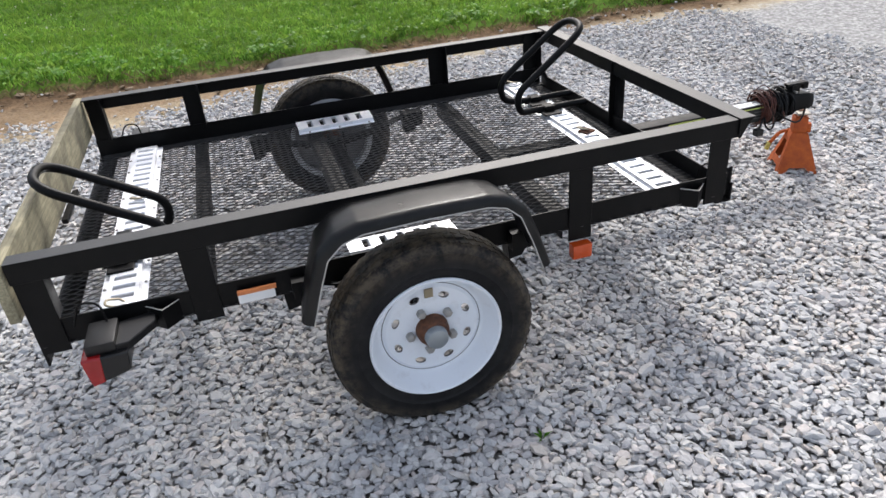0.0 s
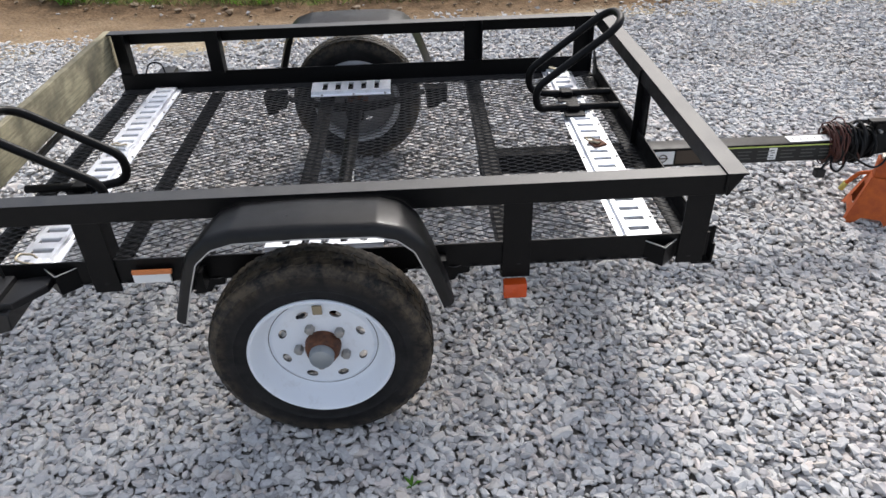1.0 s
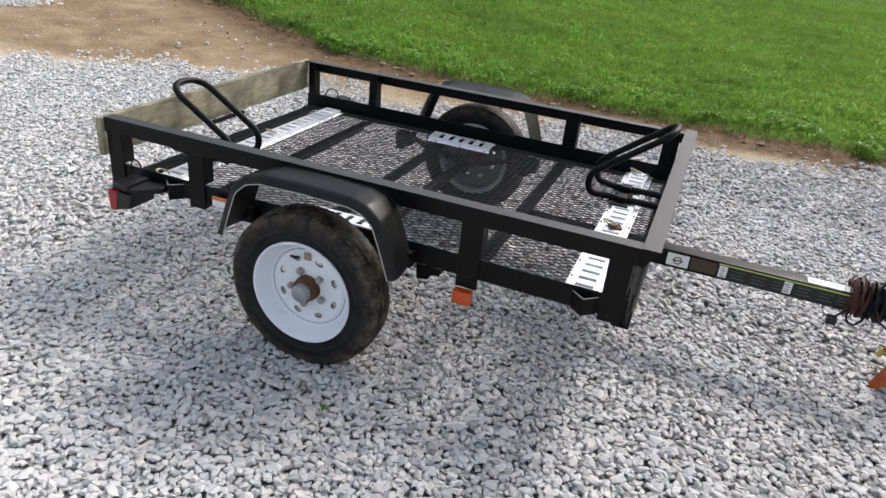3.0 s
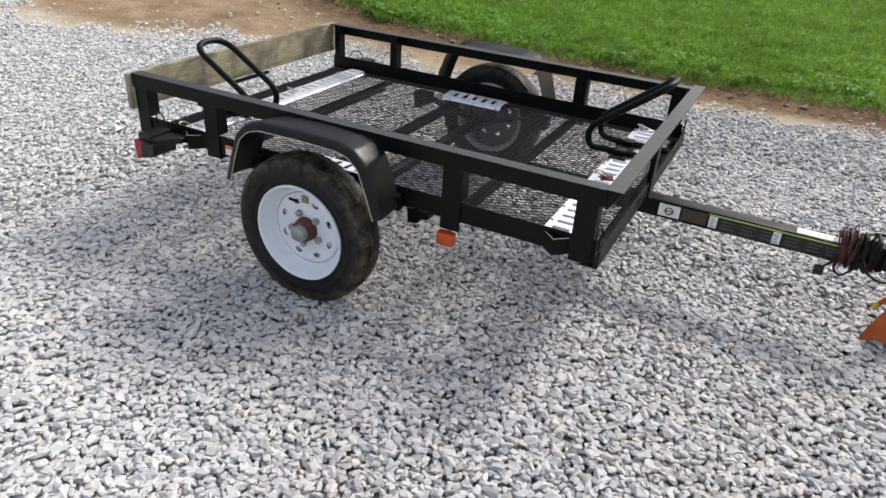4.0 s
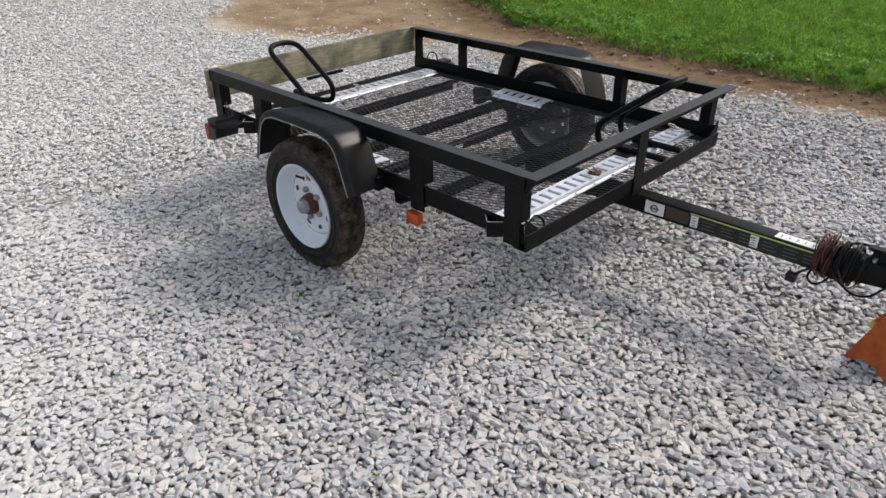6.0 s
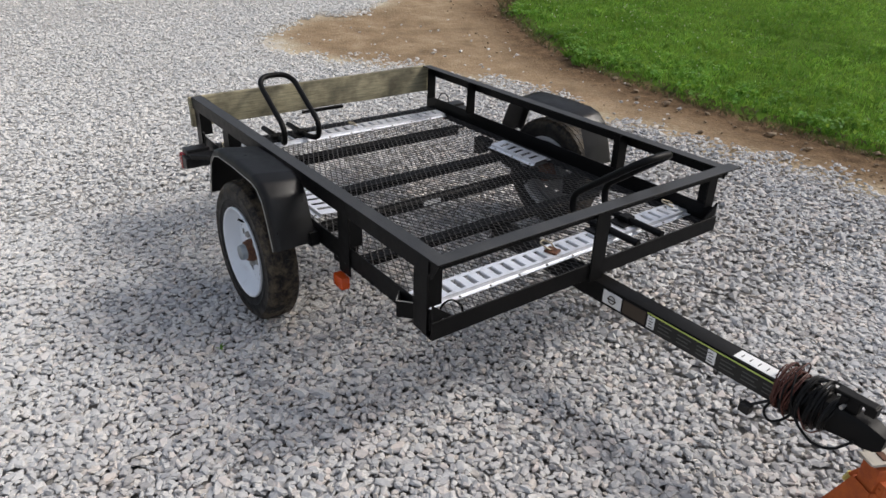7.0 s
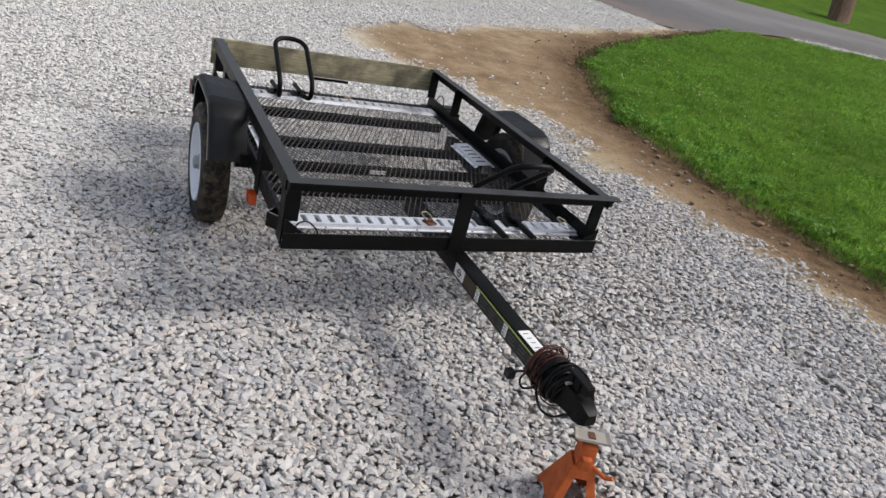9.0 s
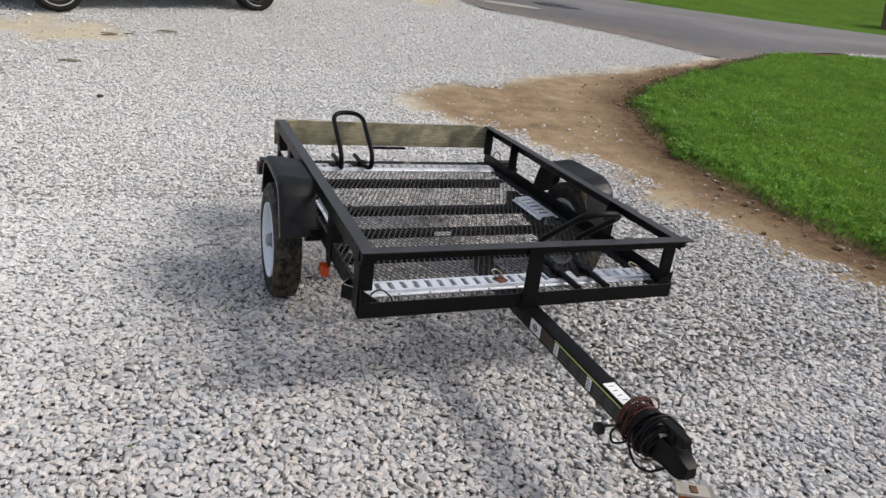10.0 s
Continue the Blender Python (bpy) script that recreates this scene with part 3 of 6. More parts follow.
def road():
    n = 420

    def along(line):
        p = np.array(line, float)
        s = np.concatenate([[0], np.cumsum(np.hypot(*np.diff(p, axis=0).T))])
        t = np.linspace(0, s[-1], n)
        return np.stack([np.interp(t, s, p[:, 0]), np.interp(t, s, p[:, 1])], 1)
    def ragged(p, seed):
        off = np.array([0.16 * noise.noise((u * 0.45, v * 0.45, seed)) + 0.09 * noise.noise((u * 2.3, v * 2.3, seed)) for u, v in p])
        t = np.gradient(p, axis=0)
        t /= np.linalg.norm(t, axis=1)[:, None]
        return p + np.stack([-t[:, 1], t[:, 0]], 1) * off[:, None]
    a, b = ragged(along(ROAD_NEAR), 3.0), ragged(along(ROAD_FAR), 8.0)
    rows = 14
    pts = np.concatenate([a * (1 - f) + b * f for f in np.linspace(0, 1, rows)])
    z = land(pts[:, 0], pts[:, 1]) + 0.008
    top = np.concatenate([pts, z[:, None]], 1)
    i = (np.arange(rows - 1)[:, None] * n + np.arange(n - 1)[None]).ravel()
    data = mesh_from("road", top, np.stack([i, i + 1, i + n + 1, i + n], 1), ASPHALT, 4)
    data.attributes.new("across", "FLOAT", "POINT").data.foreach_set("value", np.repeat(np.linspace(0, 1, rows), n).astype(np.float32))
    tagged(new("road", data), "worn grey asphalt lane past the drive", "road", kind="structure")


ground()
road()


# ---- the trailer ----
W, ZT, XR, XF = 0.635, 0.578, -0.868, 0.925      # outer half width, rail height, rear and front ends
ZB = 0.358                                        # the bed
trailer = thing("utility_trailer", "black steel single-axle utility trailer with mesh floor", "trailer")


def side(s):
    """All that one side of the frame carries; s is -1 or 1."""
    sheen_top(part("top_rail", angle_iron((s * W, ZT), -s * 0.045, -0.05, "x", XR, XF), BLACK, trailer))
    part("side_beam", angle_iron((s * (W - 0.0115), ZB - 0.004), -s * 0.05, 0.066, "x", XR, XF - 0.01), BLACK, trailer)
    for x0, x1, z0 in ((-0.866, -0.806, 0.340), (-0.532, -0.470, 0.335), (0.426, 0.492, 0.322), (0.842, 0.905, 0.340)):
        y0, y1, y2 = s * (W - 0.0055), s * (W - 0.011), s * (W - 0.055)
        part("post", prism(bmesh.new(), [(x0, y0), (x1, y0), (x1, y1), (x0, y1)], "z", z0, ZT - 0.006, 0.0008), BLACK, trailer)
        part("post_web", prism(bmesh.new(), [(x1, y1), (x1, y2), (x1 - 0.005, y2), (x1 - 0.005, y1)], "z", ZB + 0.064, ZT - 0.0055, 0.0008), BLACK, trailer)
    for x in (-0.595, 0.800):
        y0, y1 = s * (W - 0.011), s * (W + 0.022)
        t = 0.005
        outline = [(x - 0.036, y0), (x, y1), (x + 0.036, y0), (x + 0.036 - 1.6 * t, y0), (x, y1 - s * 1.4 * t), (x - 0.036 + 1.6 * t, y0)]
        pocket = part("stake_pocket", prism(bmesh.new(), outline, "z", 0.352, 0.404), BLACK, trailer)
        rim = tube(bmesh.new(), [(x - 0.036, y0, 0.4045), (x, y1, 0.4045), (x + 0.036, y0, 0.4045)], 0.0013, 5)
        part("worn_edge", rim, RAW_EDGE, pocket, "bare metal edge")


def sheen_top(ob):
    """Gives a rail's upward faces the dusty paint with sky sheen in its colour."""
    ob.data.materials.append(DUSTY_SHEEN)
    for p in ob.data.polygons:
        if p.normal.z > 0.9:
            p.material_index = 1


for s in (-1, 1):
    side(s)

# front: rail with its flange forwards, beam, middle post
sheen_top(part("front_rail", angle_iron((XF - 0.008, ZT + 0.004), 0.048, -0.045, "y", -0.640, 0.655), BLACK, trailer, "painted steel angle with a dusty flange, sheen painted on its top"))
part("rail_end_tab", prism(bmesh.new(), [(XF, ZT - 0.002), (XF + 0.034, ZT - 0.002), (XF + 0.004, 0.524), (XF, 0.524)], "y", -W, -W + 0.005), BLACK, trailer)
part("front_beam", angle_iron((XF + 0.006, 0.334), -0.05, 0.056, "y", -W + 0.006, W - 0.006), BLACK, trailer)
part("rear_beam", angle_iron((XR + 0.002, ZB - 0.004), 0.06, -0.045, "y", -W + 0.006, W - 0.006), BLACK, trailer)
part("front_post", prism(bmesh.new(), [(XF + 0.006, -0.030), (XF + 0.012, -0.030), (XF + 0.012, 0.030), (XF - 0.014, 0.030), (XF - 0.014, 0.025), (XF + 0.006, 0.025)], "z", 0.325, ZT - 0.002, 0.0008), BLACK, trailer)
for s in (-1, 1):
    gus = prism(bmesh.new(), [(s * (W - 0.01), 0.39), (s * (W - 0.075), 0.39), (s * (W - 0.01), 0.44)], "x", XF - 0.004, XF + 0.001)
    part("corner_gusset", gus, BLACK, trailer)

# cross members under the mesh
for x, leg in ((-0.505, 0.05), (-0.085, 0.05), (0.455, 0.05)):
    part("cross_member", angle_iron((x - 0.025, ZB - 0.006), leg, -0.05, "y", -W + 0.06, W - 0.06), BLACK, trailer)


def mesh_floor():
    """Expanded steel: zigzag strands along the trailer that meet at knuckles; the diamonds' long way lies along x."""
    x0, x1, y0, y1 = XR + 0.012, XF - 0.012, -W + 0.012, W - 0.012
    long_way, short_way, knuckle = 0.0508, 0.0236, 0.0035
    ny, nx = int((y1 - y0) / (short_way / 2)), int((x1 - x0) / (long_way / 2))
    vs, fs = [], []
    for j in range(ny + 1):
        y = y0 + j * short_way / 2
        base, rings = len(vs), 0
        for i in range(nx + 1):
            up = 1 if (i + j) % 2 else -1
            off = up * (short_way / 4 - 0.0012)
            for dx in (-knuckle, knuckle):
                x = x0 + i * long_way / 2 + dx
                # each strand is a thin plate that leans, its upper edge towards -y
                c = y + off
                vs += [(x, c + 0.0015, ZB - 0.0020), (x, c + 0.0023, ZB - 0.0010), (x, c - 0.0015, ZB + 0.0020), (x, c - 0.0023, ZB + 0.0010)]
                rings += 1
        for k in range(rings - 1):
            p = base + 4 * k
            fs += [(p + c, p + (c + 1) % 4, p + 4 + (c + 1) % 4, p + 4 + c) for c in range(4)]
    ob = new("mesh_floor", mesh_from("mesh_floor", np.array(vs), np.array(fs), MESH, 4))
    ob.parent = trailer
    tagged(ob, "dusty black expanded steel mesh")


mesh_floor()

# rear board, bolted across the posts
bm = boxed(XR - 0.028, XR - 0.004, -0.644, 0.652, 0.442, 0.574, bevel=0.004)
bmesh.ops.subdivide_edges(bm, edges=[e for e in bm.edges if abs(e.verts[0].co.y - e.verts[1].co.y) > 0.5], cuts=14)
for v in bm.verts:
    v.co.z += 0.004 * noise.noise((v.co.y * 3.1, v.co.z * 4, 0.2))
part("rear_board", bm, WOOD, trailer, "weathered grey-brown wooden board", smooth=True)
part("board_bracket", boxed(XR - 0.003, XR + 0.012, -0.12, 0.10, 0.428, 0.441), BLACK, trailer)

# fenders
FEND = [(-0.302, 0.362), (-0.272, 0.455), (-0.246, 0.525), (-0.200, 0.566), (-0.145, 0.582), (0.0, 0.586), (0.150, 0.583), (0.202, 0.570), (0.246, 0.532), (0.277, 0.455), (0.305, 0.372)]


def fender(s):
    line = rounded([(x, 0, z) for x, z in FEND], 0.05, 3)
    cols = [(s * 0.640, 0.0, -0.016), (s * 0.650, 0.0, -0.014), (s * 0.765, 0.0, 0.0), (s * 0.778, 0.0, -0.003), (s * 0.784, 0.0, -0.010), (s * 0.786, 0.0, -0.026)]
    bm = bmesh.new()
    rows = []
    for i, p in enumerate(line):
        d = (line[min(i + 1, len(line) - 1)] - line[max(i - 1, 0)]).normalized()
        out = Vector((-d.z, 0, d.x))
        rows.append([bm.verts.new(p + Vector((0, y, 0)) + out * lift) for y, _, lift in cols])
    for a, b in zip(rows, rows[1:]):
        for j in range(len(cols) - 1):
            bm.faces.new((a[j], a[j + 1], b[j + 1], b[j]))
    bmesh.ops.solidify(bm, geom=bm.faces[:], thickness=0.0025)
    ob = part("fender", bm, FENDER, trailer, "smooth black pressed steel fender", smooth=True)
    edge = []
    for i, p in enumerate(line):
        d = (line[min(i + 1, len(line) - 1)] - line[max(i - 1, 0)]).normalized()
        edge.append(p + Vector((0, s * 0.7865, 0)) + Vector((-d.z, 0, d.x)) * -0.0265)
    part("fender_edge", tube(bmesh.new(), edge, 0.0016, 5), RAW_EDGE, ob, "chipped bare metal edge")
    for x in (-0.285, 0.272):
        part("fender_bracket", boxed(x - 0.02, x + 0.02, min(s * 0.628, s * 0.66), max(s * 0.628, s * 0.66), 0.352, 0.40), BLACK, ob)


fender(-1)
fender(1)


BARREL = plain("grimy_grey_barrel", (0.46, 0.47, 0.49), 0.5)
CLAY = plain("dried_clay", (0.27, 0.22, 0.14), 0.8)
DULL = plain("dull_grey_inner_face", (0.16, 0.16, 0.165), 0.45, vary=0.4)


def disc(s, c, outer, inner, y, material, name, parent, label):
    """A flat wheel disc with a hub opening and eight oval hand holes."""
    bm = bmesh.new()

    def ring(n, place):
        vs = [bm.verts.new(c + Vector((*place(2 * math.pi * k / n),)).xzy) for k in range(n)]
        return [bm.edges.new((vs[k], vs[(k + 1) % n])) for k in range(n)]
    edges = ring(64, lambda a: (outer * math.cos(a), outer * math.sin(a), s * y)) + ring(28, lambda a: (inner * math.cos(a), inner * math.sin(a), s * y))
    for k in range(8):
        b = 2 * math.pi * (k + 0.5) / 8

        def oval(a, b=b):
            u, v = 0.096 + 0.0092 * math.cos(a), 0.0140 * math.sin(a)
            return u * math.cos(b) - v * math.sin(b), u * math.sin(b) + v * math.cos(b), s * y
        edges += ring(14, oval)
    bmesh.ops.triangle_fill(bm, use_beauty=True, use_dissolve=False, edges=edges)
    return part(name, bm, material, parent, label)


def wheel(s):
    """Tyre, steel rim, hub, studs; s is the side."""
    c = Vector((0, s * 0.729, 0.241))
    w = new("wheel")
    w.parent = trailer
    prof = [(0.168, -0.034), (0.186, -0.042), (0.215, -0.047), (0.238, -0.046), (0.250, -0.041), (0.256, -0.034), (0.2595, -0.018), (0.2605, 0.007),
            (0.2595, 0.030), (0.256, 0.050), (0.250, 0.058), (0.241, 0.0628), (0.238, 0.0655), (0.234, 0.0640), (0.215, 0.066), (0.197, 0.0640), (0.194, 0.0655), (0.190, 0.0630), (0.184, 0.061), (0.170, 0.0585), (0.163, 0.056), (0.156, 0.044), (0.160, -0.028)]
    bm = lathe(bmesh.new(), [(r * 0.972 if r > 0.2 else r, s * y) for r, y in prof], 72, c, closed=True)
    tyre = part("tyre", bm, MUDDY, w, "worn black rubber tyre with dried mud", smooth=True)
    # tread: circumferential ribs cut by slanting blocks on the shoulders
    bm = bmesh.new()
    for k in range(60):
        a = 2 * math.pi * k / 60
        for y0, y1, r in ((-0.033, -0.017, 0.2555), (-0.012, 0.006, 0.2588), (0.011, 0.028, 0.2588), (0.033, 0.050, 0.2555)):
            m = Matrix.Translation(c) @ Matrix.Rotation(-a, 4, "Y") @ Matrix.Translation((r * 0.972, 0, 0)) @ Matrix.Rotation(s * (0.25 if y0 < 0.01 else -0.25), 4, "X")
            box(bm, -0.003, 0.0028, *sorted((s * y0, s * y1)), -0.0105, 0.0105, m=m)
    part("tread", bm, MUDDY, tyre)
    o = -s  # outward is s; outlines below grow inwards from the outer face
    rim_prof = [(0.1645, 0.055), (0.1660, 0.062), (0.163, 0.066), (0.158, 0.064), (0.154, 0.056), (0.150, 0.044), (0.145, 0.034), (0.140, 0.024), (0.135, 0.0155), (0.131, 0.0120), (0.127, 0.0115)]
    bm = lathe(bmesh.new(), [(r, s * y) for r, y in rim_prof + [(0.1255, 0.0108), (0.124, 0.0125), (0.116, 0.016)]], 64, c)
    rim = part("rim", bm, WHEEL, w, "white painted steel rim", smooth=True)
    disc(s, c, 0.116, 0.040, 0.016, WHEEL, "wheel_disc", rim, "white painted disc with oval hand holes")
    part("inner_barrel", lathe(bmesh.new(), [(0.166, s * 0.045), (0.152, s * 0.0), (0.152, s * -0.036), (0.172, s * -0.040)], 64, c), BARREL, w, "grey inside of the wheel", smooth=True)
    groove = lathe(bmesh.new(), [(0.1250, s * 0.0117), (0.1266, s * 0.0117)], 64, c)
    part("seam", groove, DARK, rim)
    # valve stem and a clip-on balance weight at the top of the disc
    top = c + Vector((0.0, s * 0.018, 0.098))
    part("valve_stem", tube(bmesh.new(), rounded([top + Vector((-0.034, 0, -0.006)), top + Vector((-0.038, s * 0.016, 0.002)), top + Vector((-0.040, s * 0.030, 0.012))], 0.01, 3), 0.0045, 8), HOSE, w, "black rubber valve", smooth=True)
    part("balance_weight", boxed(top.x - 0.012, top.x + 0.010, *sorted((top.y, top.y + s * 0.006)), top.z - 0.004, top.z + 0.020, bevel=0.002), CLAY, w, "dirty balance weight")
    for k in range(5):
        a = 2 * math.pi * (k + 0.6) / 5
        p = c + Vector((0.057 * math.cos(a), 0, 0.057 * math.sin(a)))
        bm = lathe(bmesh.new(), [(0.0115, s * 0.016), (0.0115, s * 0.029), (0.008, s * 0.033), (0.0, s * 0.034)], 6, p)
        part("lug_nut", bm, NUT, w)
    hub = part("hub", lathe(bmesh.new(), [(0.042, s * 0.014), (0.040, s * 0.034), (0.037, s * 0.041), (0.035, s * 0.047), (0.028, s * 0.050)], 28, c), RUST, w, "rusty brown hub", smooth=True)
    part("dust_cap", lathe(bmesh.new(), [(0.0285, s * 0.044), (0.0285, s * 0.062), (0.0255, s * 0.069), (0.014, s * 0.072), (0.0, s * 0.072)], 28, c), CAP, hub, "dull grey bearing cap", smooth=True)
    # grey, darker than the white outer disc
    disc(s, c, 0.152, 0.040, 0.010, DULL, "inner_disc", w, "dull grey inner face of the wheel")
    part("hub_back", lathe(bmesh.new(), [(0.042, s * -0.010), (0.040, s * -0.055), (0.0, s * -0.057)], 24, c), RUST, w, smooth=True)


wheel(-1)
wheel(1)

# axle and leaf springs
axle = part("axle", lathe(bmesh.new(), [(0.0, -0.63), (0.024, -0.63), (0.024, 0.63), (0.0, 0.63)], 20, (0, 0, 0.254)), BLACK, trailer, smooth=True)
part("axle_label", boxed(0.0222, 0.0252, -0.02, 0.065, 0.246, 0.266), DECAL, axle, "small white label")
for s in (-1, 1):
    y = s * 0.545
    for k, half in enumerate((0.27, 0.20, 0.13)):
        bm = bmesh.new()
        pts = [(x, z) for x, z in ((half * f, 0.292 + 0.045 * (half * f / 0.27) ** 2 - 0.007 * k) for f in np.linspace(-1, 1, 9))]
        prism(bm, pts + [(x, z - 0.0055) for x, z in pts[::-1]], "y", y - 0.021, y + 0.021)
        part("leaf_spring", bm, BLACK, trailer)
    for x in (-0.290, 0.312):
        part("spring_hanger", prism(bmesh.new(), [(x - 0.040, 0.352), (x + 0.044, 0.352), (x + 0.040, 0.298), (x + 0.012, 0.298), (x + 0.004, 0.278), (x - 0.034, 0.272)], "y", y - 0.027, y + 0.027, 0.002), BLACK, trailer)
    part("u_bolt", tube(bmesh.new(), rounded([(-0.030, y, 0.315), (-0.030, y, 0.222), (0.030, y, 0.222), (0.030, y, 0.315)], 0.026, 5), 0.005, 8), BLACK, trailer, smooth=True)


# E-track: pressed strips with raised lips, slots and screws
def e_track(length, along, mid, z, tip=0.0, name="cargo_track"):
    """A strip of the given length with its middle at mid; along: 'x' or 'y'."""
    half = length / 2
    bm = bmesh.new()
    pitch, n = 0.0475, int((length - 0.02) / 0.0475)
    cuts = [-half]
    for k in range(n):
        c = (k - (n - 1) / 2) * pitch
        cuts += [c - 0.0100, c + 0.0100]
    cuts.append(half)
    cols = [(-0.056, 0.0), (-0.041, 0.0), (-0.038, 0.011), (-0.027, 0.011), (0.027, 0.011), (0.038, 0.011), (0.041, 0.0), (0.056, 0.0)]
    for i, (a, b) in enumerate(zip(cuts, cuts[1:])):
        for j, ((u0, h0), (u1, h1)) in enumerate(zip(cols, cols[1:])):
            if i % 2 and j == 3:
                continue
            q = [(a, u0, h0), (b, u0, h0), (b, u1, h1), (a, u1, h1)]
            bm.faces.new([bm.verts.new(p) for p in q])
    bmesh.ops.remove_doubles(bm, verts=bm.verts[:], dist=1e-5)
    bmesh.ops.solidify(bm, geom=bm.faces[:], thickness=0.0025)
    m = Matrix.Translation((*mid, z)) @ (Matrix.Rotation(math.pi / 2, 4, "Z") if along == "y" else Matrix()) @ Matrix.Rotation(radians(tip), 4, "X")
    for k in range(n):
        c = (k - (n - 1) / 2) * pitch
        # a tab pressed down into each slot from one side
        tab = [(c + 0.0100, 0.0112), (c + 0.0075, 0.0085), (c + 0.0055, 0.0010), (c + 0.0055, -0.0006), (c + 0.0080, 0.0070), (c + 0.0100, 0.0097)]
        prism(bm, tab, "y", -0.0268, 0.0268)
    bmesh.ops.transform(bm, matrix=m, verts=bm.verts[:])
    ob = part(name, bm, ZINC, trailer, "bright galvanised slotted cargo track")
    for c in np.arange(-half + 0.04, half, 0.115):
        for u in (-0.0495, 0.0495):
            head = new("screw", SCREW)
            head.parent = ob
            head.matrix_basis = m @ Matrix.Translation((float(c), u, 0.002))


screw_bm = bmesh.new()
bmesh.ops.create_cone(screw_bm, cap_ends=True, segments=8, radius1=0.0046, radius2=0.003, depth=0.004)
SCREW = bpy.data.meshes.new("screw")
screw_bm.to_mesh(SCREW)
screw_bm.free()
SCREW.materials.append(NUT)
ZE = ZB + 0.006
e_track(1.225, "y", (0.780, 0.0), ZE)
e_track(1.175, "y", (-0.700, 0.0), ZE)
e_track(0.290, "x", (0.0, 0.512), ZE + 0.006, 5)
e_track(0.290, "x", (0.0, -0.508), ZE + 0.006, -5)

# tongue and its decals
TY0, TY1, TZ0, TZ1 = -0.002, 0.058, 0.260, 0.325
tongue = part("tongue", boxed(0.43, 1.60, TY0, TY1, TZ0, TZ1, bevel=0.004), BLACK, trailer, "black square steel tongue", smooth=True)
film = TY0 - 0.0012


def decal(name, x0, x1, z0, z1, material, lift=0.0, label=""):
    return part(name, boxed(x0, x1, film - 0.0006 - lift, film + 0.0006, z0, z1), material, tongue, label)


logo = decal("logo_decal", 0.977, 1.050, 0.270, 0.315, DECAL, label="white decal with a round mark")
ring = lathe(bmesh.new(), [(0.0145, -0.0008), (0.0105, -0.0008)], 20, (1.0135, film - 0.0016, 0.292))
part("round_mark", ring, DECAL_BROWN, logo)
part("mark_bar", boxed(0.996, 1.031, film - 0.0030, film - 0.0016, 0.290, 0.294), DECAL_BROWN, logo)
decal("brown_decal", 1.056, 1.142, 0.271, 0.316, DECAL_BROWN, label="brown printed warning decal")
decal("warning_strip", 1.146, 1.575, 0.2640, 0.319, DECAL_DARK, label="dark warning strip with yellow-green border")
decal("strip_border", 1.146, 1.575, 0.3150, 0.3190, DECAL_GREEN, 0.0008)
for x in (1.150, 1.355):
    tag = decal("white_tag", x, x + 0.026, 0.271, 0.312, DECAL, 0.0008, "white tag with small print")
    for k in range(4):
        part("print_bar", boxed(x + 0.006, x + 0.020 - 0.003 * (k % 2), film - 0.0028, film - 0.0010, 0.276 + 0.009 * k, 0.2785 + 0.009 * k), DECAL_GREY, tag)
for x in (1.19, 1.255, 1.32, 1.395, 1.46, 1.52):
    for k in range(3):
        decal("print_bar", x, x + 0.045 - 0.008 * (k % 2), 0.276 + 0.012 * k, 0.2795 + 0.012 * k, DECAL_GREY, 0.0008)
top_label = part("top_label", boxed(1.422, 1.560, TY0 + 0.007, TY1 - 0.012, TZ1 + 0.0002, TZ1 + 0.0016), DECAL, tongue, "white paper label")
for k in range(5):
    part("print_bar", boxed(1.437 + 0.024 * k, 1.440 + 0.024 * k, TY0 + 0.018, TY1 - 0.026, TZ1 + 0.0016, TZ1 + 0.0022), DECAL_GREY, top_label)

# coupler with its latch
CY = (TY0 + TY1) / 2
bm = bmesh.new()
sections = [(1.570, 0.036, 0.268, 0.338), (1.640, 0.036, 0.268, 0.340), (1.690, 0.031, 0.270, 0.340), (1.735, 0.027, 0.274, 0.338), (1.770, 0.030, 0.276, 0.336), (1.795, 0.027, 0.280, 0.328), (1.808, 0.017, 0.286, 0.318)]
rows = []
for x, hw, z0, z1 in sections:
    prof = [(-hw, z0), (-hw, z1 - 0.018), (-hw * 0.72, z1), (hw * 0.72, z1), (hw, z1 - 0.018), (hw, z0)]
    rows.append([bm.verts.new((x, CY + u, z)) for u, z in prof])
for a, b in zip(rows, rows[1:]):
    for j in range(6):
        bm.faces.new((a[j], a[(j + 1) % 6], b[(j + 1) % 6], b[j]))
bm.faces.new(rows[0])
bm.faces.new(rows[-1][::-1])
coupler = part("coupler", bm, BLACK, trailer, "black ball coupler", smooth=True)
part("latch_post", boxed(1.700, 1.735, CY - 0.013, CY + 0.013, 0.334, 0.374, bevel=0.003), BLACK, coupler)
part("latch_lever", box(box(boxed(1.676, 1.768, CY - 0.014, CY + 0.014, 0.370, 0.380, bevel=0.003), 1.746, 1.772, CY - 0.014, CY + 0.014, 0.352, 0.377, bevel=0.004), 1.692, 1.708, CY - 0.018, CY + 0.018, 0.340, 0.373), BLACK, coupler)
part("latch_pin", tube(bmesh.new(), [(1.705, CY - 0.032, 0.350), (1.705, CY + 0.032, 0.350)], 0.005, 8), NUT, coupler)


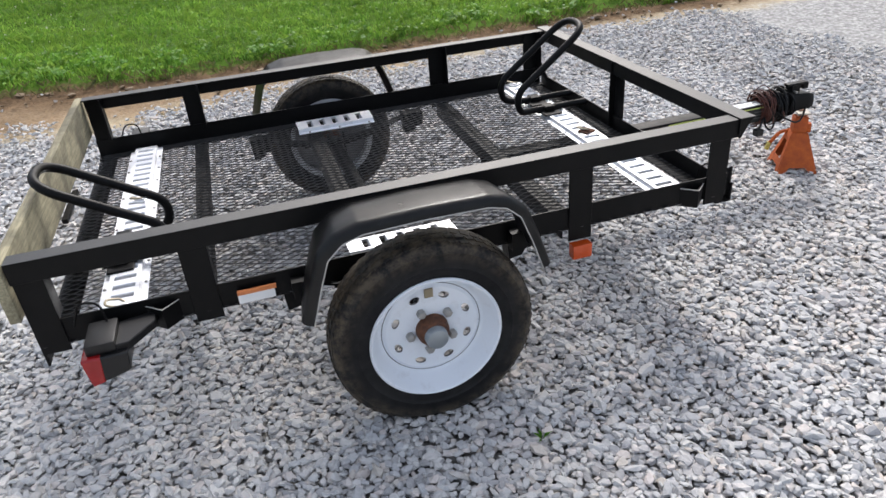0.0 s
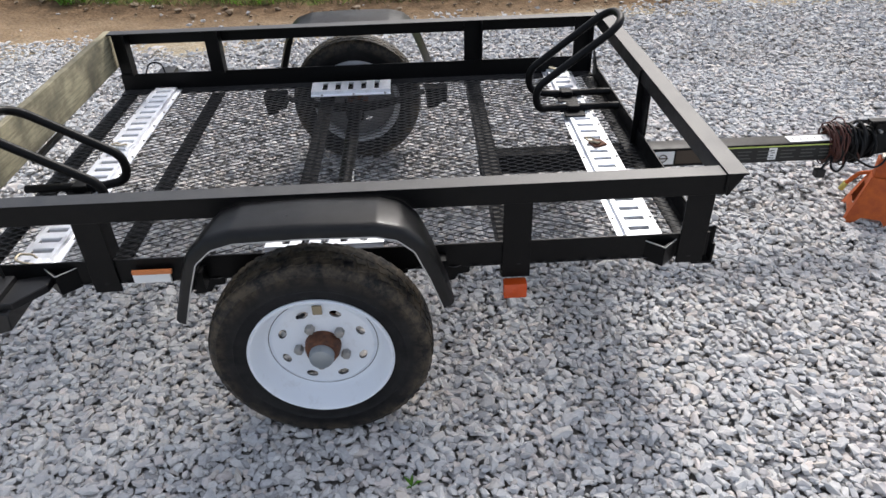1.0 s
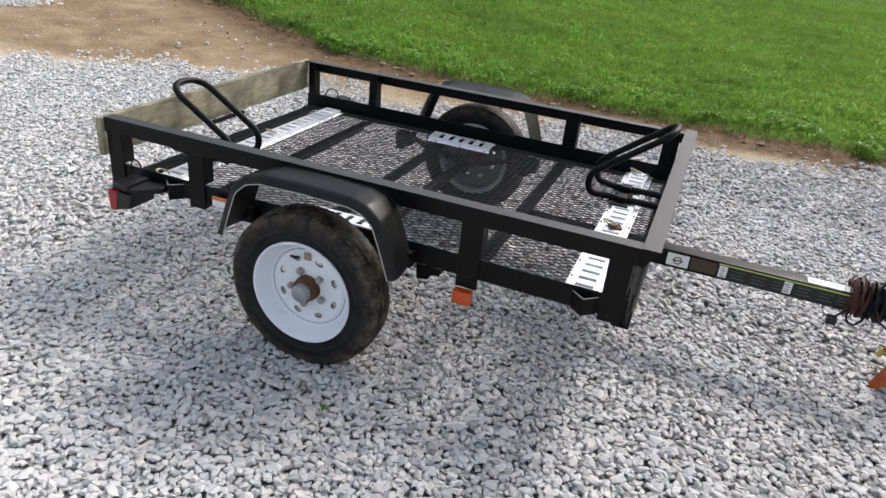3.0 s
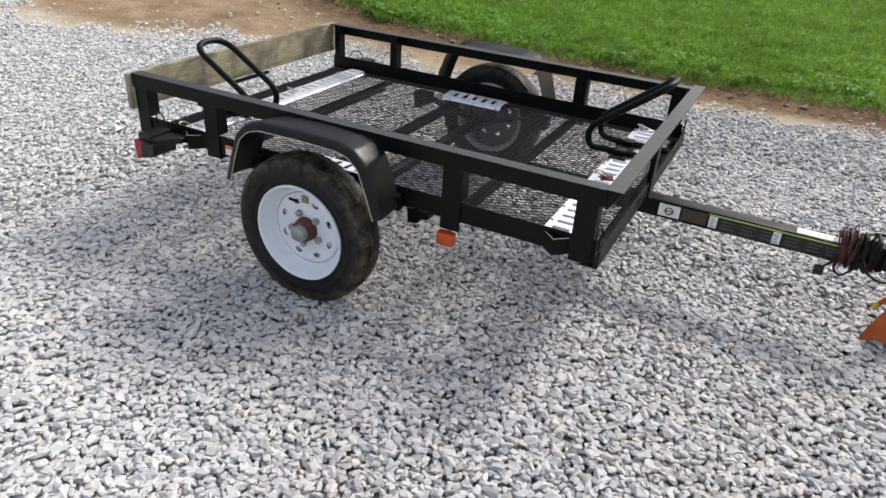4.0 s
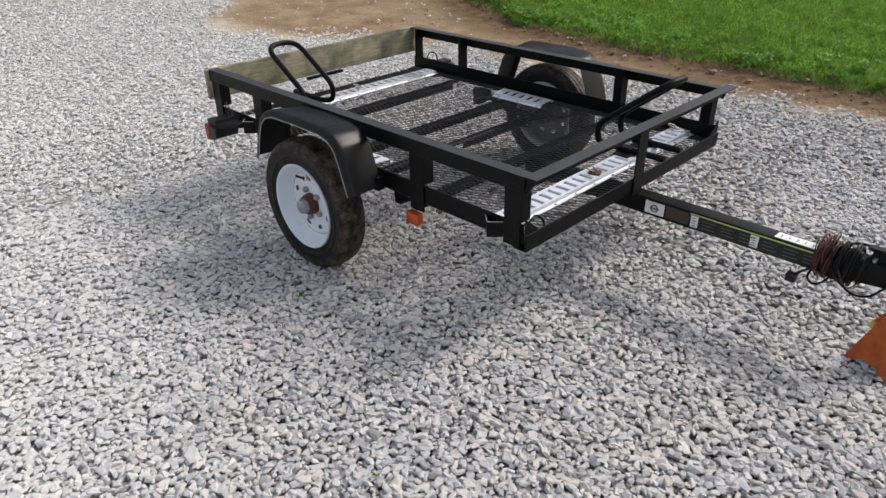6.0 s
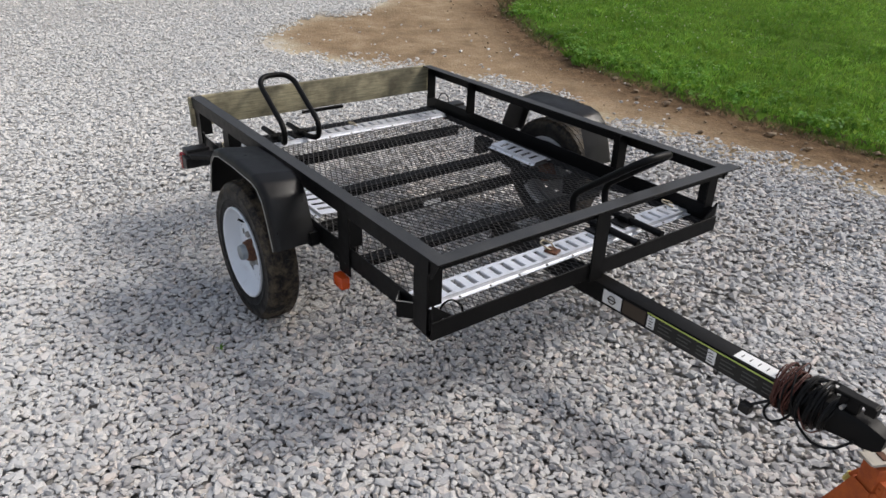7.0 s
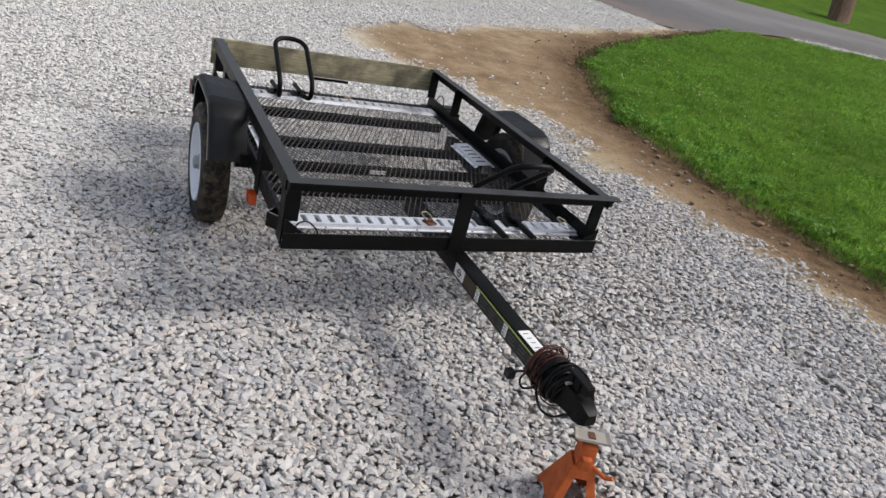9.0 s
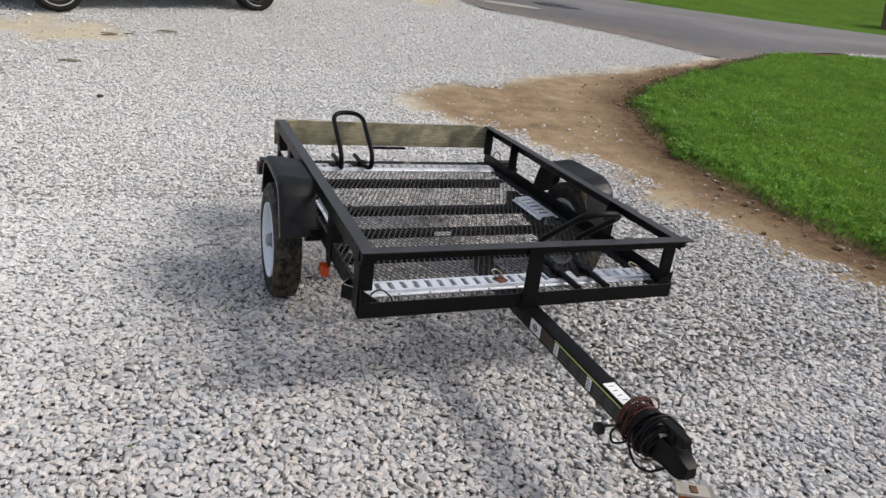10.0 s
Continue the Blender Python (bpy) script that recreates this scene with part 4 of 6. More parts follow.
# wiring wound round the end of the tongue
def coil(name, x0, x1, turns, r, material, seed, puff=0.012):
    """One cable wound to and fro round the tongue."""
    rng = random.Random(seed)
    pts, q = [], 3.2
    for k in range(turns):
        xa, xb = x0 + (x1 - x0) * rng.random(), rng.uniform(-0.012, 0.012)
        hy, hz = 0.034 + rng.random() * puff, 0.038 + rng.random() * puff
        dy, dz = rng.uniform(-0.3, 0.3) * puff, rng.uniform(-0.25, 0.45) * puff
        for j in range(18):
            a = 2 * math.pi * j / 18
            ca, sa = math.cos(a), math.sin(a)
            k2 = (abs(ca) ** q + abs(sa) ** q) ** (-1 / q)
            pts.append(Vector((xa + xb * math.sin(a), CY + dy + hy * k2 * ca, 0.300 + dz + hz * k2 * sa + 0.3 * puff * rng.uniform(-0.5, 0.5))))
    soft = [sum(pts[max(i - 2, 0):i + 3], Vector()) / len(pts[max(i - 2, 0):i + 3]) for i in range(len(pts))]
    return part(name, tube(bmesh.new(), soft, r, 6), material, trailer, smooth=True)


tagged(coil("wire_wrap", 1.545, 1.605, 24, 0.0021, BROWN_WIRE, 3, 0.036), "rust-brown cable wound round the tongue")
tagged(coil("cable_coil", 1.575, 1.690, 26, 0.0045, HOSE, 5, 0.026), "black cable wound round the coupler")
tangle = random.Random(14)
for k in range(7):
    # loose turns that stick out on all sides
    x0, a0, out = tangle.uniform(1.555, 1.66), tangle.uniform(0, 6.28), tangle.uniform(0.050, 0.075)
    pts = []
    for j in range(7):
        a = a0 + 0.55 * j
        d = out * (0.72 + 0.40 * math.sin(math.pi * j / 6))
        pts.append((x0 + 0.012 * (j - 3) * tangle.uniform(0.4, 1.4), CY + d * math.cos(a), max(0.300 + d * math.sin(a), 0.235)))
    part("stray_loop", tube(bmesh.new(), rounded(pts, 0.03, 4), 0.0024, 6), BROWN_WIRE if k % 3 == 0 else HOSE, trailer, smooth=True)
for k, pts in enumerate(([(1.60, CY - 0.045, 0.30), (1.64, CY - 0.066, 0.268), (1.685, CY - 0.074, 0.245), (1.725, CY - 0.058, 0.250), (1.755, CY - 0.035, 0.285)],
                         [(1.61, CY + 0.02, 0.355), (1.66, CY + 0.042, 0.360), (1.71, CY + 0.052, 0.345), (1.745, CY + 0.048, 0.318), (1.760, CY + 0.036, 0.292)],
                         [(1.60, CY - 0.02, 0.352), (1.645, CY + 0.03, 0.366), (1.70, CY + 0.046, 0.356), (1.740, CY + 0.042, 0.336), (1.755, CY + 0.030, 0.310)],
                         [(1.56, CY - 0.045, 0.285), (1.55, CY - 0.065, 0.250), (1.575, CY - 0.07, 0.232), (1.60, CY - 0.055, 0.250), (1.61, CY - 0.04, 0.27)])):
    part("loose_cable", tube(bmesh.new(), rounded(pts, 0.05, 5), 0.0036, 7), HOSE, trailer, smooth=True)
plug = bmesh.new()
tube(plug, rounded([(1.56, CY - 0.042, 0.280), (1.535, CY - 0.060, 0.262), (1.520, CY - 0.070, 0.250)], 0.03, 4), 0.004, 7)
box(plug, 1.498, 1.528, CY - 0.088, CY - 0.062, 0.226, 0.252, bevel=0.004)
part("trailer_plug", plug, PLASTIC, trailer, "black plastic wiring plug")


# lights
def tail_light(s):
    """A flat-topped housing behind a bracket plate, with a red lens on its outer and rear sides."""
    def span(a, b):
        return sorted((s * a, s * b))
    body = part("tail_light", boxed(-0.752, -0.690, *span(0.640, 0.738), 0.378, 0.404, bevel=0.004), PLASTIC, trailer, "black plastic light housing", smooth=True)
    part("light_box", prism(bmesh.new(), [(-0.742, 0.378), (-0.668, 0.378), (-0.674, 0.330), (-0.726, 0.316), (-0.738, 0.321)], "y", *span(0.640, 0.750), 0.003), PLASTIC, body, smooth=True)
    part("red_lens", prism(bmesh.new(), [(-0.764, 0.380), (-0.722, 0.379), (-0.728, 0.314), (-0.758, 0.308)], "y", *span(0.646, 0.752), 0.004), RED_LENS, body, "red plastic lens", smooth=True)
    plate = [(-0.692, s * 0.735), (-0.690, s * 0.640), (-0.610, s * 0.626), (-0.612, s * 0.668), (-0.664, s * 0.732)]
    part("light_bracket", prism(bmesh.new(), plate, "z", 0.372, 0.392, 0.002), PLASTIC, body, "flat black bracket plate")
    a = s * 0.648
    part("light_wire", tube(bmesh.new(), rounded([(-0.712, a, 0.402), (-0.716, a - s * 0.004, 0.452), (-0.760, a - s * 0.012, 0.456), (-0.790, a - s * 0.028, 0.385)], 0.03, 6), 0.0028, 6), HOSE, body, smooth=True)


tail_light(-1)
tail_light(1)
part("side_marker", boxed(0.428, 0.484, -0.655, -0.625, 0.276, 0.318, bevel=0.005), AMBER, trailer, "amber side marker lamp", smooth=True)
part("side_decal", boxed(-0.430, -0.345, -W - 0.0068, -W - 0.0005, 0.366, 0.388), DECAL, trailer, "white and orange reflector strip")
part("orange_strip", boxed(-0.430, -0.340, -W - 0.0072, -W - 0.0005, 0.389, 0.399), DECAL_ORANGE, trailer, "orange reflector strip")
# loose wiring at the front corner and along the beam
part("corner_wire", tube(bmesh.new(), rounded([(0.905, -0.585, 0.366), (0.902, -0.583, 0.415), (0.902, -0.545, 0.425), (0.905, -0.510, 0.392), (0.905, -0.505, 0.362)], 0.03, 6), 0.003, 6), HOSE, trailer, "black loop of lamp wire", smooth=True)


# ---- things on the bed ----
def wheel_chock(at, flip, top):
    """Bent black tube: two feet on the track, and a loop that leans back over them. flip -1: it leans to the rear."""
    ob = thing("wheel_chock", "black bent-tube motorcycle wheel chock clipped to the track", "wheel chock", at, group="wheel chocks")
    hw, f, fr = 0.083, flip, 0.062
    path = [(0.155 * f, -fr, 0.013), (-0.060 * f, -fr, 0.013), (-0.124 * f, -hw, 0.018), (-0.132 * f, -hw, 0.092), (0.138 * f, -hw, top),
            (0.138 * f, hw, top), (-0.132 * f, hw, 0.092), (-0.124 * f, hw, 0.018), (-0.060 * f, fr, 0.013), (0.155 * f, fr, 0.013)]
    part("tube_loop", tube(bmesh.new(), rounded(path, 0.076, 8), 0.0125, 12), BLACK, ob, smooth=True)
    for y in (-fr, fr):
        part("track_clip", box(boxed(-0.045, 0.040, y - 0.016, y + 0.016, 0.0, 0.010, bevel=0.003), -0.020, 0.020, y - 0.022, y + 0.022, 0.006, 0.026, bevel=0.004), BLACK, ob)
        part("clip_plate", boxed(-0.034, 0.034, y - 0.056, y - 0.016, 0.0, 0.007, bevel=0.003), BLACK, ob, "black clip plate in the track slots")
        part("tube_end", lathe(bmesh.new(), [(0.0, 0.0), (0.0078, 0.0)], 12, (0, 0, 0)), DARK, ob).matrix_basis = pose(0.1556 * f, y, 0.012, 0, 0, 90)
    return ob


wheel_chock((0.762, 0.276, ZE + 0.010), 1, 0.298)
wheel_chock((-0.714, -0.258, ZE + 0.010), -1, 0.258)


def lashing_ring(at, turn, rusted=False):
    ob = thing("lashing_ring", "zinc-plated spring clip with a tie-down ring" if not rusted else "rusty spring clip with a tie-down ring", "tie-down ring", at, turn, group="tie-down rings")
    part("clip", box(boxed(-0.016, 0.028, -0.020, 0.020, 0.0, 0.008, bevel=0.003), -0.010, 0.010, -0.013, 0.013, 0.008, 0.014, bevel=0.002), RUST if rusted else ZINC, ob)
    dee = rounded([(0.004, -0.011, 0.012), (-0.008, -0.019, 0.019), (-0.036, -0.013, 0.027), (-0.036, 0.013, 0.027), (-0.008, 0.019, 0.019), (0.004, 0.011, 0.012)], 0.013, 5)
    part("ring", tube(bmesh.new(), dee, 0.0030, 8), BRASS, ob, "dull zinc-plated wire ring", smooth=True)
    return ob


lashing_ring((0.780, -0.050, ZE + 0.0095), 20, True)
lashing_ring((-0.690, 0.075, ZE + 0.0095), 70)
lashing_ring((0.775, 0.575, ZE + 0.0095), 40)
lashing_ring((-0.690, -0.560, ZE + 0.0095), 0)


# ---- the jack stand under the coupler ----
def jack_stand(at, turn):
    ob = thing("jack_stand", "worn orange steel jack stand under the coupler", "jack stand", at, turn)
    h, b, t = 0.158, 0.075, 0.028
    for k in range(4):
        bm = bmesh.new()
        # a folded leg plate, arched between its feet; every other one is cut out
        outer = [(-b, 0.0), (-t, h), (t, h), (b, 0.0), (b - 0.026, 0.0), (b - 0.044, 0.022), (-b + 0.044, 0.022), (-b + 0.026, 0.0)]
        hole = [(-0.034, 0.050), (-0.018, 0.122), (0.018, 0.122), (0.034, 0.050)]

        def lean(u, z):
            return (u, -(b + (t - b) * z / h), z)

        def ring(pts):
            vs = [bm.verts.new(lean(*p)) for p in pts]
            return [bm.edges.new((vs[i], vs[(i + 1) % len(vs)])) for i in range(len(vs))]
        edges = ring(outer) + (ring(hole) if k % 2 else [])
        bmesh.ops.triangle_fill(bm, use_beauty=True, use_dissolve=False, edges=edges)
        bmesh.ops.solidify(bm, geom=bm.faces[:], thickness=0.003)
        bmesh.ops.rotate(bm, verts=bm.verts[:], matrix=Matrix.Rotation(k * math.pi / 2, 3, "Z"))
        part("leg_plate", bm, ORANGE, ob)
    part("neck", boxed(-0.027, 0.027, -0.024, 0.024, h - 0.030, 0.224, bevel=0.007), ORANGE, ob, smooth=True)
    part("pawl_boss", box(boxed(0.020, 0.046, -0.014, 0.014, h - 0.005, h + 0.034, bevel=0.006), 0.030, 0.040, -0.020, 0.020, h + 0.004, h + 0.020, bevel=0.004), ORANGE, ob, smooth=True)
    part("ratchet_post", boxed(-0.013, 0.013, -0.009, 0.009, 0.10, 0.246), RUST, ob)
    saddle = prism(bmesh.new(), [(-0.052, 0.249), (-0.040, 0.243), (0.040, 0.243), (0.052, 0.249), (0.052, 0.243), (0.040, 0.236), (-0.040, 0.236), (-0.052, 0.243)], "x", -0.024, 0.024, 0.0015)
    part("saddle", saddle, SADDLE, ob, "worn bare steel saddle")
    lever = part("lever", tube(bmesh.new(), rounded([(-0.020, 0.020, 0.158), (-0.060, 0.032, 0.140), (-0.092, 0.036, 0.090)], 0.03, 4), 0.0075, 8), ORANGE, ob, smooth=True)
    part("lever_tip", tube(bmesh.new(), [(-0.090, 0.036, 0.095), (-0.100, 0.037, 0.066)], 0.0100, 8), YELLOW, lever, "yellow grip")
    part("hook", tube(bmesh.new(), rounded([(0.02, 0.020, 0.160), (0.050, 0.060, 0.150), (0.062, 0.075, 0.165)], 0.02, 4), 0.0065, 8), ORANGE, ob, smooth=True)


SADDLE = plain("worn_steel_saddle", (0.40, 0.37, 0.32), 0.5, 0.3)
YELLOW = plain("faded_yellow_grip", (0.58, 0.48, 0.12), 0.6)
jack_stand((1.805, 0.058, 0.0), -26)


# ---- the pickup at the far end of the drive ----
BLUE = plain("sun_faded_blue_paint", (0.010, 0.135, 0.240), 0.25, vary=0.12, scale=4)
CHROME = plain("chrome", (0.75, 0.75, 0.76), 0.15, 1.0, vary=0.05)
GLASS = plain("dark_window_glass", (0.02, 0.025, 0.03), 0.06, vary=0.1)
UNDER = plain("dark_underbody", (0.005, 0.005, 0.005), 0.8, spec=0.12)
STRIPE = plain("white_side_moulding", (0.72, 0.73, 0.74), 0.3, 0.4)


def truck_side(bm, hw):
    """Rolls the flanks of a body in below the strip and over the waist."""
    for z in (0.56, 0.66, 0.90, 1.10):
        bmesh.ops.bisect_plane(bm, geom=bm.verts[:] + bm.edges[:] + bm.faces[:], plane_co=(0, 0, z), plane_no=(0, 0, 1))
    for v in bm.verts:
        if abs(v.co.y) > hw - 0.05:
            tuck = np.interp(v.co.z, [0.40, 0.56, 0.66, 0.90, 1.10, 1.25, 1.80], [0.075, 0.030, 0.008, 0.0, 0.020, 0.055, 0.20])
            v.co.y -= math.copysign(tuck, v.co.y)
    return bm


def pickup_truck(at, turn, pitch, roll):
    """x forwards, the rear axle at x = 0; y to its left."""
    ob = thing("pickup_truck", "faded blue pickup truck with chrome side strips parked on the gravel", "pickup truck")
    ob.matrix_basis = pose(*at, roll, pitch, turn)
    base, hw = 3.10, 0.90
    gap = 1.25

    def arch(cx, r=0.47):
        return [(cx + r * math.cos(a), 0.40 + r * math.sin(a)) for a in np.linspace(math.pi, 0.0, 13)]
    bed = [(-0.98, 0.60)] + arch(0.0) + [(0.50, 0.42), (gap - 0.03, 0.42), (gap - 0.03, 1.24), (-0.98, 1.24)]
    cab = [(gap + 0.03, 0.42)] + arch(base) + [(base + 0.50, 0.52), (base + 0.53, 1.06), (base + 0.44, 1.18), (2.78, 1.25), (2.36, 1.80), (1.40, 1.82), (gap + 0.03, 1.24)]
    box_body = part("cargo_bed", truck_side(prism(bmesh.new(), bed, "y", -hw, hw, 0.012), hw), BLUE, ob)
    body = part("cab", truck_side(prism(bmesh.new(), cab, "y", -hw, hw, 0.012), hw), BLUE, ob)
    for s in (-1, 1):
        def slab(a, b):
            return sorted((s * a, s * b))
        part("window", prism(bmesh.new(), [(1.46, 1.28), (2.60, 1.28), (2.30, 1.70), (1.50, 1.72)], "y", *slab(hw - 0.16, hw - 0.045)), GLASS, body)
        for owner, x0, x1 in ((box_body, -0.95, -0.49), (box_body, 0.49, gap - 0.035), (body, gap + 0.035, base - 0.49)):
            part("side_moulding", boxed(x0, x1, *slab(hw - 0.03, hw + 0.010), 0.628, 0.655, bevel=0.005), STRIPE, owner, "white and chrome side strip")
            # dark line along the lower edge of the strip
            part("strip_underline", boxed(x0, x1, *slab(hw - 0.03, hw + 0.002), 0.606, 0.627), UNDER, owner, "dark line below the side strip")
        # dark strip along the bottom edge of the cab
        part("rocker_strip", boxed(gap + 0.05, base - 0.52, *slab(hw - 0.12, hw - 0.050), 0.405, 0.432), UNDER, body, "dark strip along the bottom of the body")
        for cx, owner in ((0.0, box_body), (base, body)):
            ring = arch(cx, 0.472)
            inner = arch(cx, 0.430)
            part("arch_lip", prism(bmesh.new(), ring + inner[::-1], "y", *slab(hw - 0.14, hw + 0.004)), UNDER, owner, "black wheel arch edge")
        part("tail_lamp", boxed(-1.0, -0.96, *slab(0.70, 0.875), 0.80, 1.10, bevel=0.01), RED_LENS, ob, "red tail lamp")
        part("marker_lamp", boxed(base + 0.495, base + 0.540, *slab(0.76, 0.905), 0.745, 0.83, bevel=0.008), RED_LENS, ob, "red-orange marker lamp")
        part("headlamp", boxed(base + 0.51, base + 0.55, *slab(0.52, 0.74), 0.82, 1.0, bevel=0.01), CHROME, ob)
        # chassis rails with the axles hung beneath
        part("frame_rail", boxed(-0.90, base + 0.40, *slab(0.36, 0.44), 0.44, 0.56, bevel=0.008), UNDER, ob)
        part("mud_flap", boxed(base - 0.50, base - 0.485, *slab(0.70, 0.88), 0.40, 0.62), UNDER, ob)
    part("rear_bumper", boxed(-1.12, -0.99, -hw, hw, 0.56, 0.70, bevel=0.02), CHROME, ob, "chrome rear bumper")
    part("front_bumper", prism(bmesh.new(), [(base + 0.48, -0.915), (base + 0.60, -0.90), (base + 0.66, -0.70), (base + 0.69, 0.0), (base + 0.66, 0.70), (base + 0.60, 0.90), (base + 0.48, 0.915)], "z", 0.58, 0.70, 0.012), CHROME, ob, "chrome front bumper")
    part("air_dam", boxed(base + 0.44, base + 0.58, -0.84, 0.84, 0.40, 0.58, bevel=0.02), GREY_TRIM, ob, "grey plastic valance below the bumper")
    part("bed_floor", boxed(-0.9, gap - 0.05, -0.74, 0.74, 0.58, 0.66), UNDER, ob)
    part("engine_pan", boxed(base - 0.75, base + 0.20, -0.30, 0.30, 0.36, 0.60, bevel=0.04), UNDER, ob)
    part("windscreen", prism(bmesh.new(), [(2.76, 1.29), (2.40, 1.76), (2.415, 1.77), (2.78, 1.295)], "y", -0.70, 0.70), GLASS, body)
    for x in (0.0, base):
        part("axle", tube(bmesh.new(), [(x, -0.72, 0.37), (x, -0.16, 0.37), (x, 0.16, 0.37), (x, 0.72, 0.37)], 0.045, 10), UNDER, ob)
        part("differential", lathe(bmesh.new(), [(0.0, -0.13), (0.10, -0.10), (0.13, 0.0), (0.10, 0.10), (0.0, 0.13)], 16, (x, -0.15, 0.37)), UNDER, ob)
        for s in (-1, 1):
            w = new("wheel")
            w.parent = ob
            c = (x, s * 0.765, 0.372)
            part("tyre", lathe(bmesh.new(), [(0.20, -0.10), (0.32, -0.12), (0.366, -0.095), (0.374, 0.0), (0.366, 0.095), (0.32, 0.12), (0.20, 0.10)], 40, c, closed=True), TRUCK_TYRE, w, "black tyre with white lettering band", smooth=True)
            rim = part("rim", lathe(bmesh.new(), [(0.205, s * 0.095), (0.19, s * 0.05), (0.13, s * 0.01), (0.06, s * 0.025), (0.045, s * 0.075), (0.0, s * 0.08)], 32, c), UNDER, w, "black steel rim", smooth=True)
            part("cap", lathe(bmesh.new(), [(0.045, s * 0.078), (0.03, s * 0.10), (0.0, s * 0.10)], 16, c), CHROME, rim)
            part("trim_ring", lathe(bmesh.new(), [(0.212, s * 0.103), (0.205, s * 0.098), (0.200, s * 0.085)], 40, c), GREY_TRIM, rim)
            for k in range(6):
                a0 = math.radians(60 * k + 10)
                part("rim_slot", boxed(-0.022, 0.022, -0.006, 0.006, -0.020, 0.020, bevel=0.004), GREY_TRIM if k == 5 else UNDER, rim).matrix_basis = pose(c[0] + 0.105 * math.cos(a0), c[1] + s * 0.020, c[2] + 0.105 * math.sin(a0))
            for a0, a1 in ((165, 282), (55, 100), (-28, 12)):
                arc = [(c[0] + 0.272 * math.cos(math.radians(a)), c[1] + s * 0.112, c[2] + 0.272 * math.sin(math.radians(a))) for a in np.linspace(a0, a1, 12) + (40 if x == 0 else 0)]
                part("sidewall_band", tube(bmesh.new(), arc, 0.0085, 5), SIDEWALL, w, "worn white lettering band")
    return ob


GREY_TRIM = plain("dull_grey_trim", (0.09, 0.09, 0.092), 0.5)
TRUCK_TYRE = plain("worn_black_tyre", (0.011, 0.0105, 0.010), 0.75, vary=0.3, spec=0.2)
SIDEWALL = plain("yellowed_white_rubber", (0.40, 0.40, 0.38), 0.7)
# its front right tyre stands at FRONT; it follows the fall of the drive
FRONT, AHEAD = Vector((-9.86, 0.36)), Vector((-0.385, 0.923)).normalized()
LEFT = Vector((-AHEAD.y, AHEAD.x))
REAR = FRONT + 0.88 * LEFT - 3.10 * AHEAD
rise_along = float(land(*(REAR + 3.10 * AHEAD)) - land(*REAR)) / 3.10
rise_across = float(land(*(REAR + LEFT)) - land(*(REAR - LEFT))) / 2
pickup_truck((REAR.x, REAR.y, float(land(*REAR)) - 0.012), math.degrees(math.atan2(AHEAD.y, AHEAD.x)), -math.degrees(rise_along), math.degrees(rise_across))


def stump(at):
    ob = thing("tree_stump", "tall cut tree stump with a pale sawn top", "tree stump", at)
    bm = bmesh.new()
    rows = []
    def girth(a, h):
        square = 1 / max(abs(math.cos(a)), abs(math.sin(a))) ** 0.6
        return square * (1 + 0.12 * noise.noise((2 * math.cos(a), 2 * math.sin(a), h)))
    for h, r in ((0.0, 0.36), (0.10, 0.31), (0.40, 0.30), (0.80, 0.30), (0.90, 0.28)):
        rows.append([bm.verts.new((r * girth(a, h) * math.cos(a) - 0.12 * h, r * girth(a, h) * math.sin(a) - 0.07 * h, h)) for a in np.linspace(0, 2 * math.pi, 20, endpoint=False)])
    for a, b in zip(rows, rows[1:]):
        for j in range(20):
            bm.faces.new((a[j], a[(j + 1) % 20], b[(j + 1) % 20], b[j]))
    bm.faces.new(rows[0][::-1])
    top = bmesh.new()
    top.faces.new([top.verts.new((v.co.x, v.co.y, 0.904)) for v in rows[-1]])
    part("bark", bm, STUMP_BARK, ob, "reddish-brown weathered bark", smooth=True)
    part("sawn_top", top, plain("sawn_wood", (0.42, 0.36, 0.28), 0.8), ob, "pale sawn wood")


def bark_mat(name="bark", dark=(0.045, 0.034, 0.026), light=(0.16, 0.125, 0.10)):
    m = Mat(name, rough=0.9)
    mp = m.node("ShaderNodeMapping", Vector=m.coords())
    mp.inputs["Scale"].default_value = (9, 9, 1.6)
    n = m.noise(3, 7, 0.7, mp.outputs[0])
    m.color(m.ramp(n, [(0.3, dark), (0.7, light)]))
    m.bump(n, 0.8, 0.02)
    return m.m


BARK = bark_mat()
STUMP_BARK = bark_mat("stump_bark", (0.075, 0.048, 0.036), (0.23, 0.135, 0.095))
PETAL = plain("clover_petal", (0.62, 0.64, 0.48), 0.7)
STRAW = blade_mat("dry_grass", (0.10, 0.068, 0.032), (0.21, 0.16, 0.075), (0.20, 0.22, 0.07))
CLOVER = blade_mat("clover_leaf", (0.110, 0.210, 0.022), (0.250, 0.430, 0.048), (0.480, 0.640, 0.130), 0.16, 0.50)
LEAF = blade_mat("tree_leaf", (0.018, 0.045, 0.010), (0.035, 0.085, 0.018), (0.06, 0.12, 0.03))
BLADE = blade_mat("lawn_blade", (0.125, 0.250, 0.026), (0.270, 0.490, 0.050), (0.480, 0.670, 0.122))
WEED = blade_mat("tall_weed", (0.055, 0.125, 0.020), (0.115, 0.235, 0.036), (0.17, 0.29, 0.06))


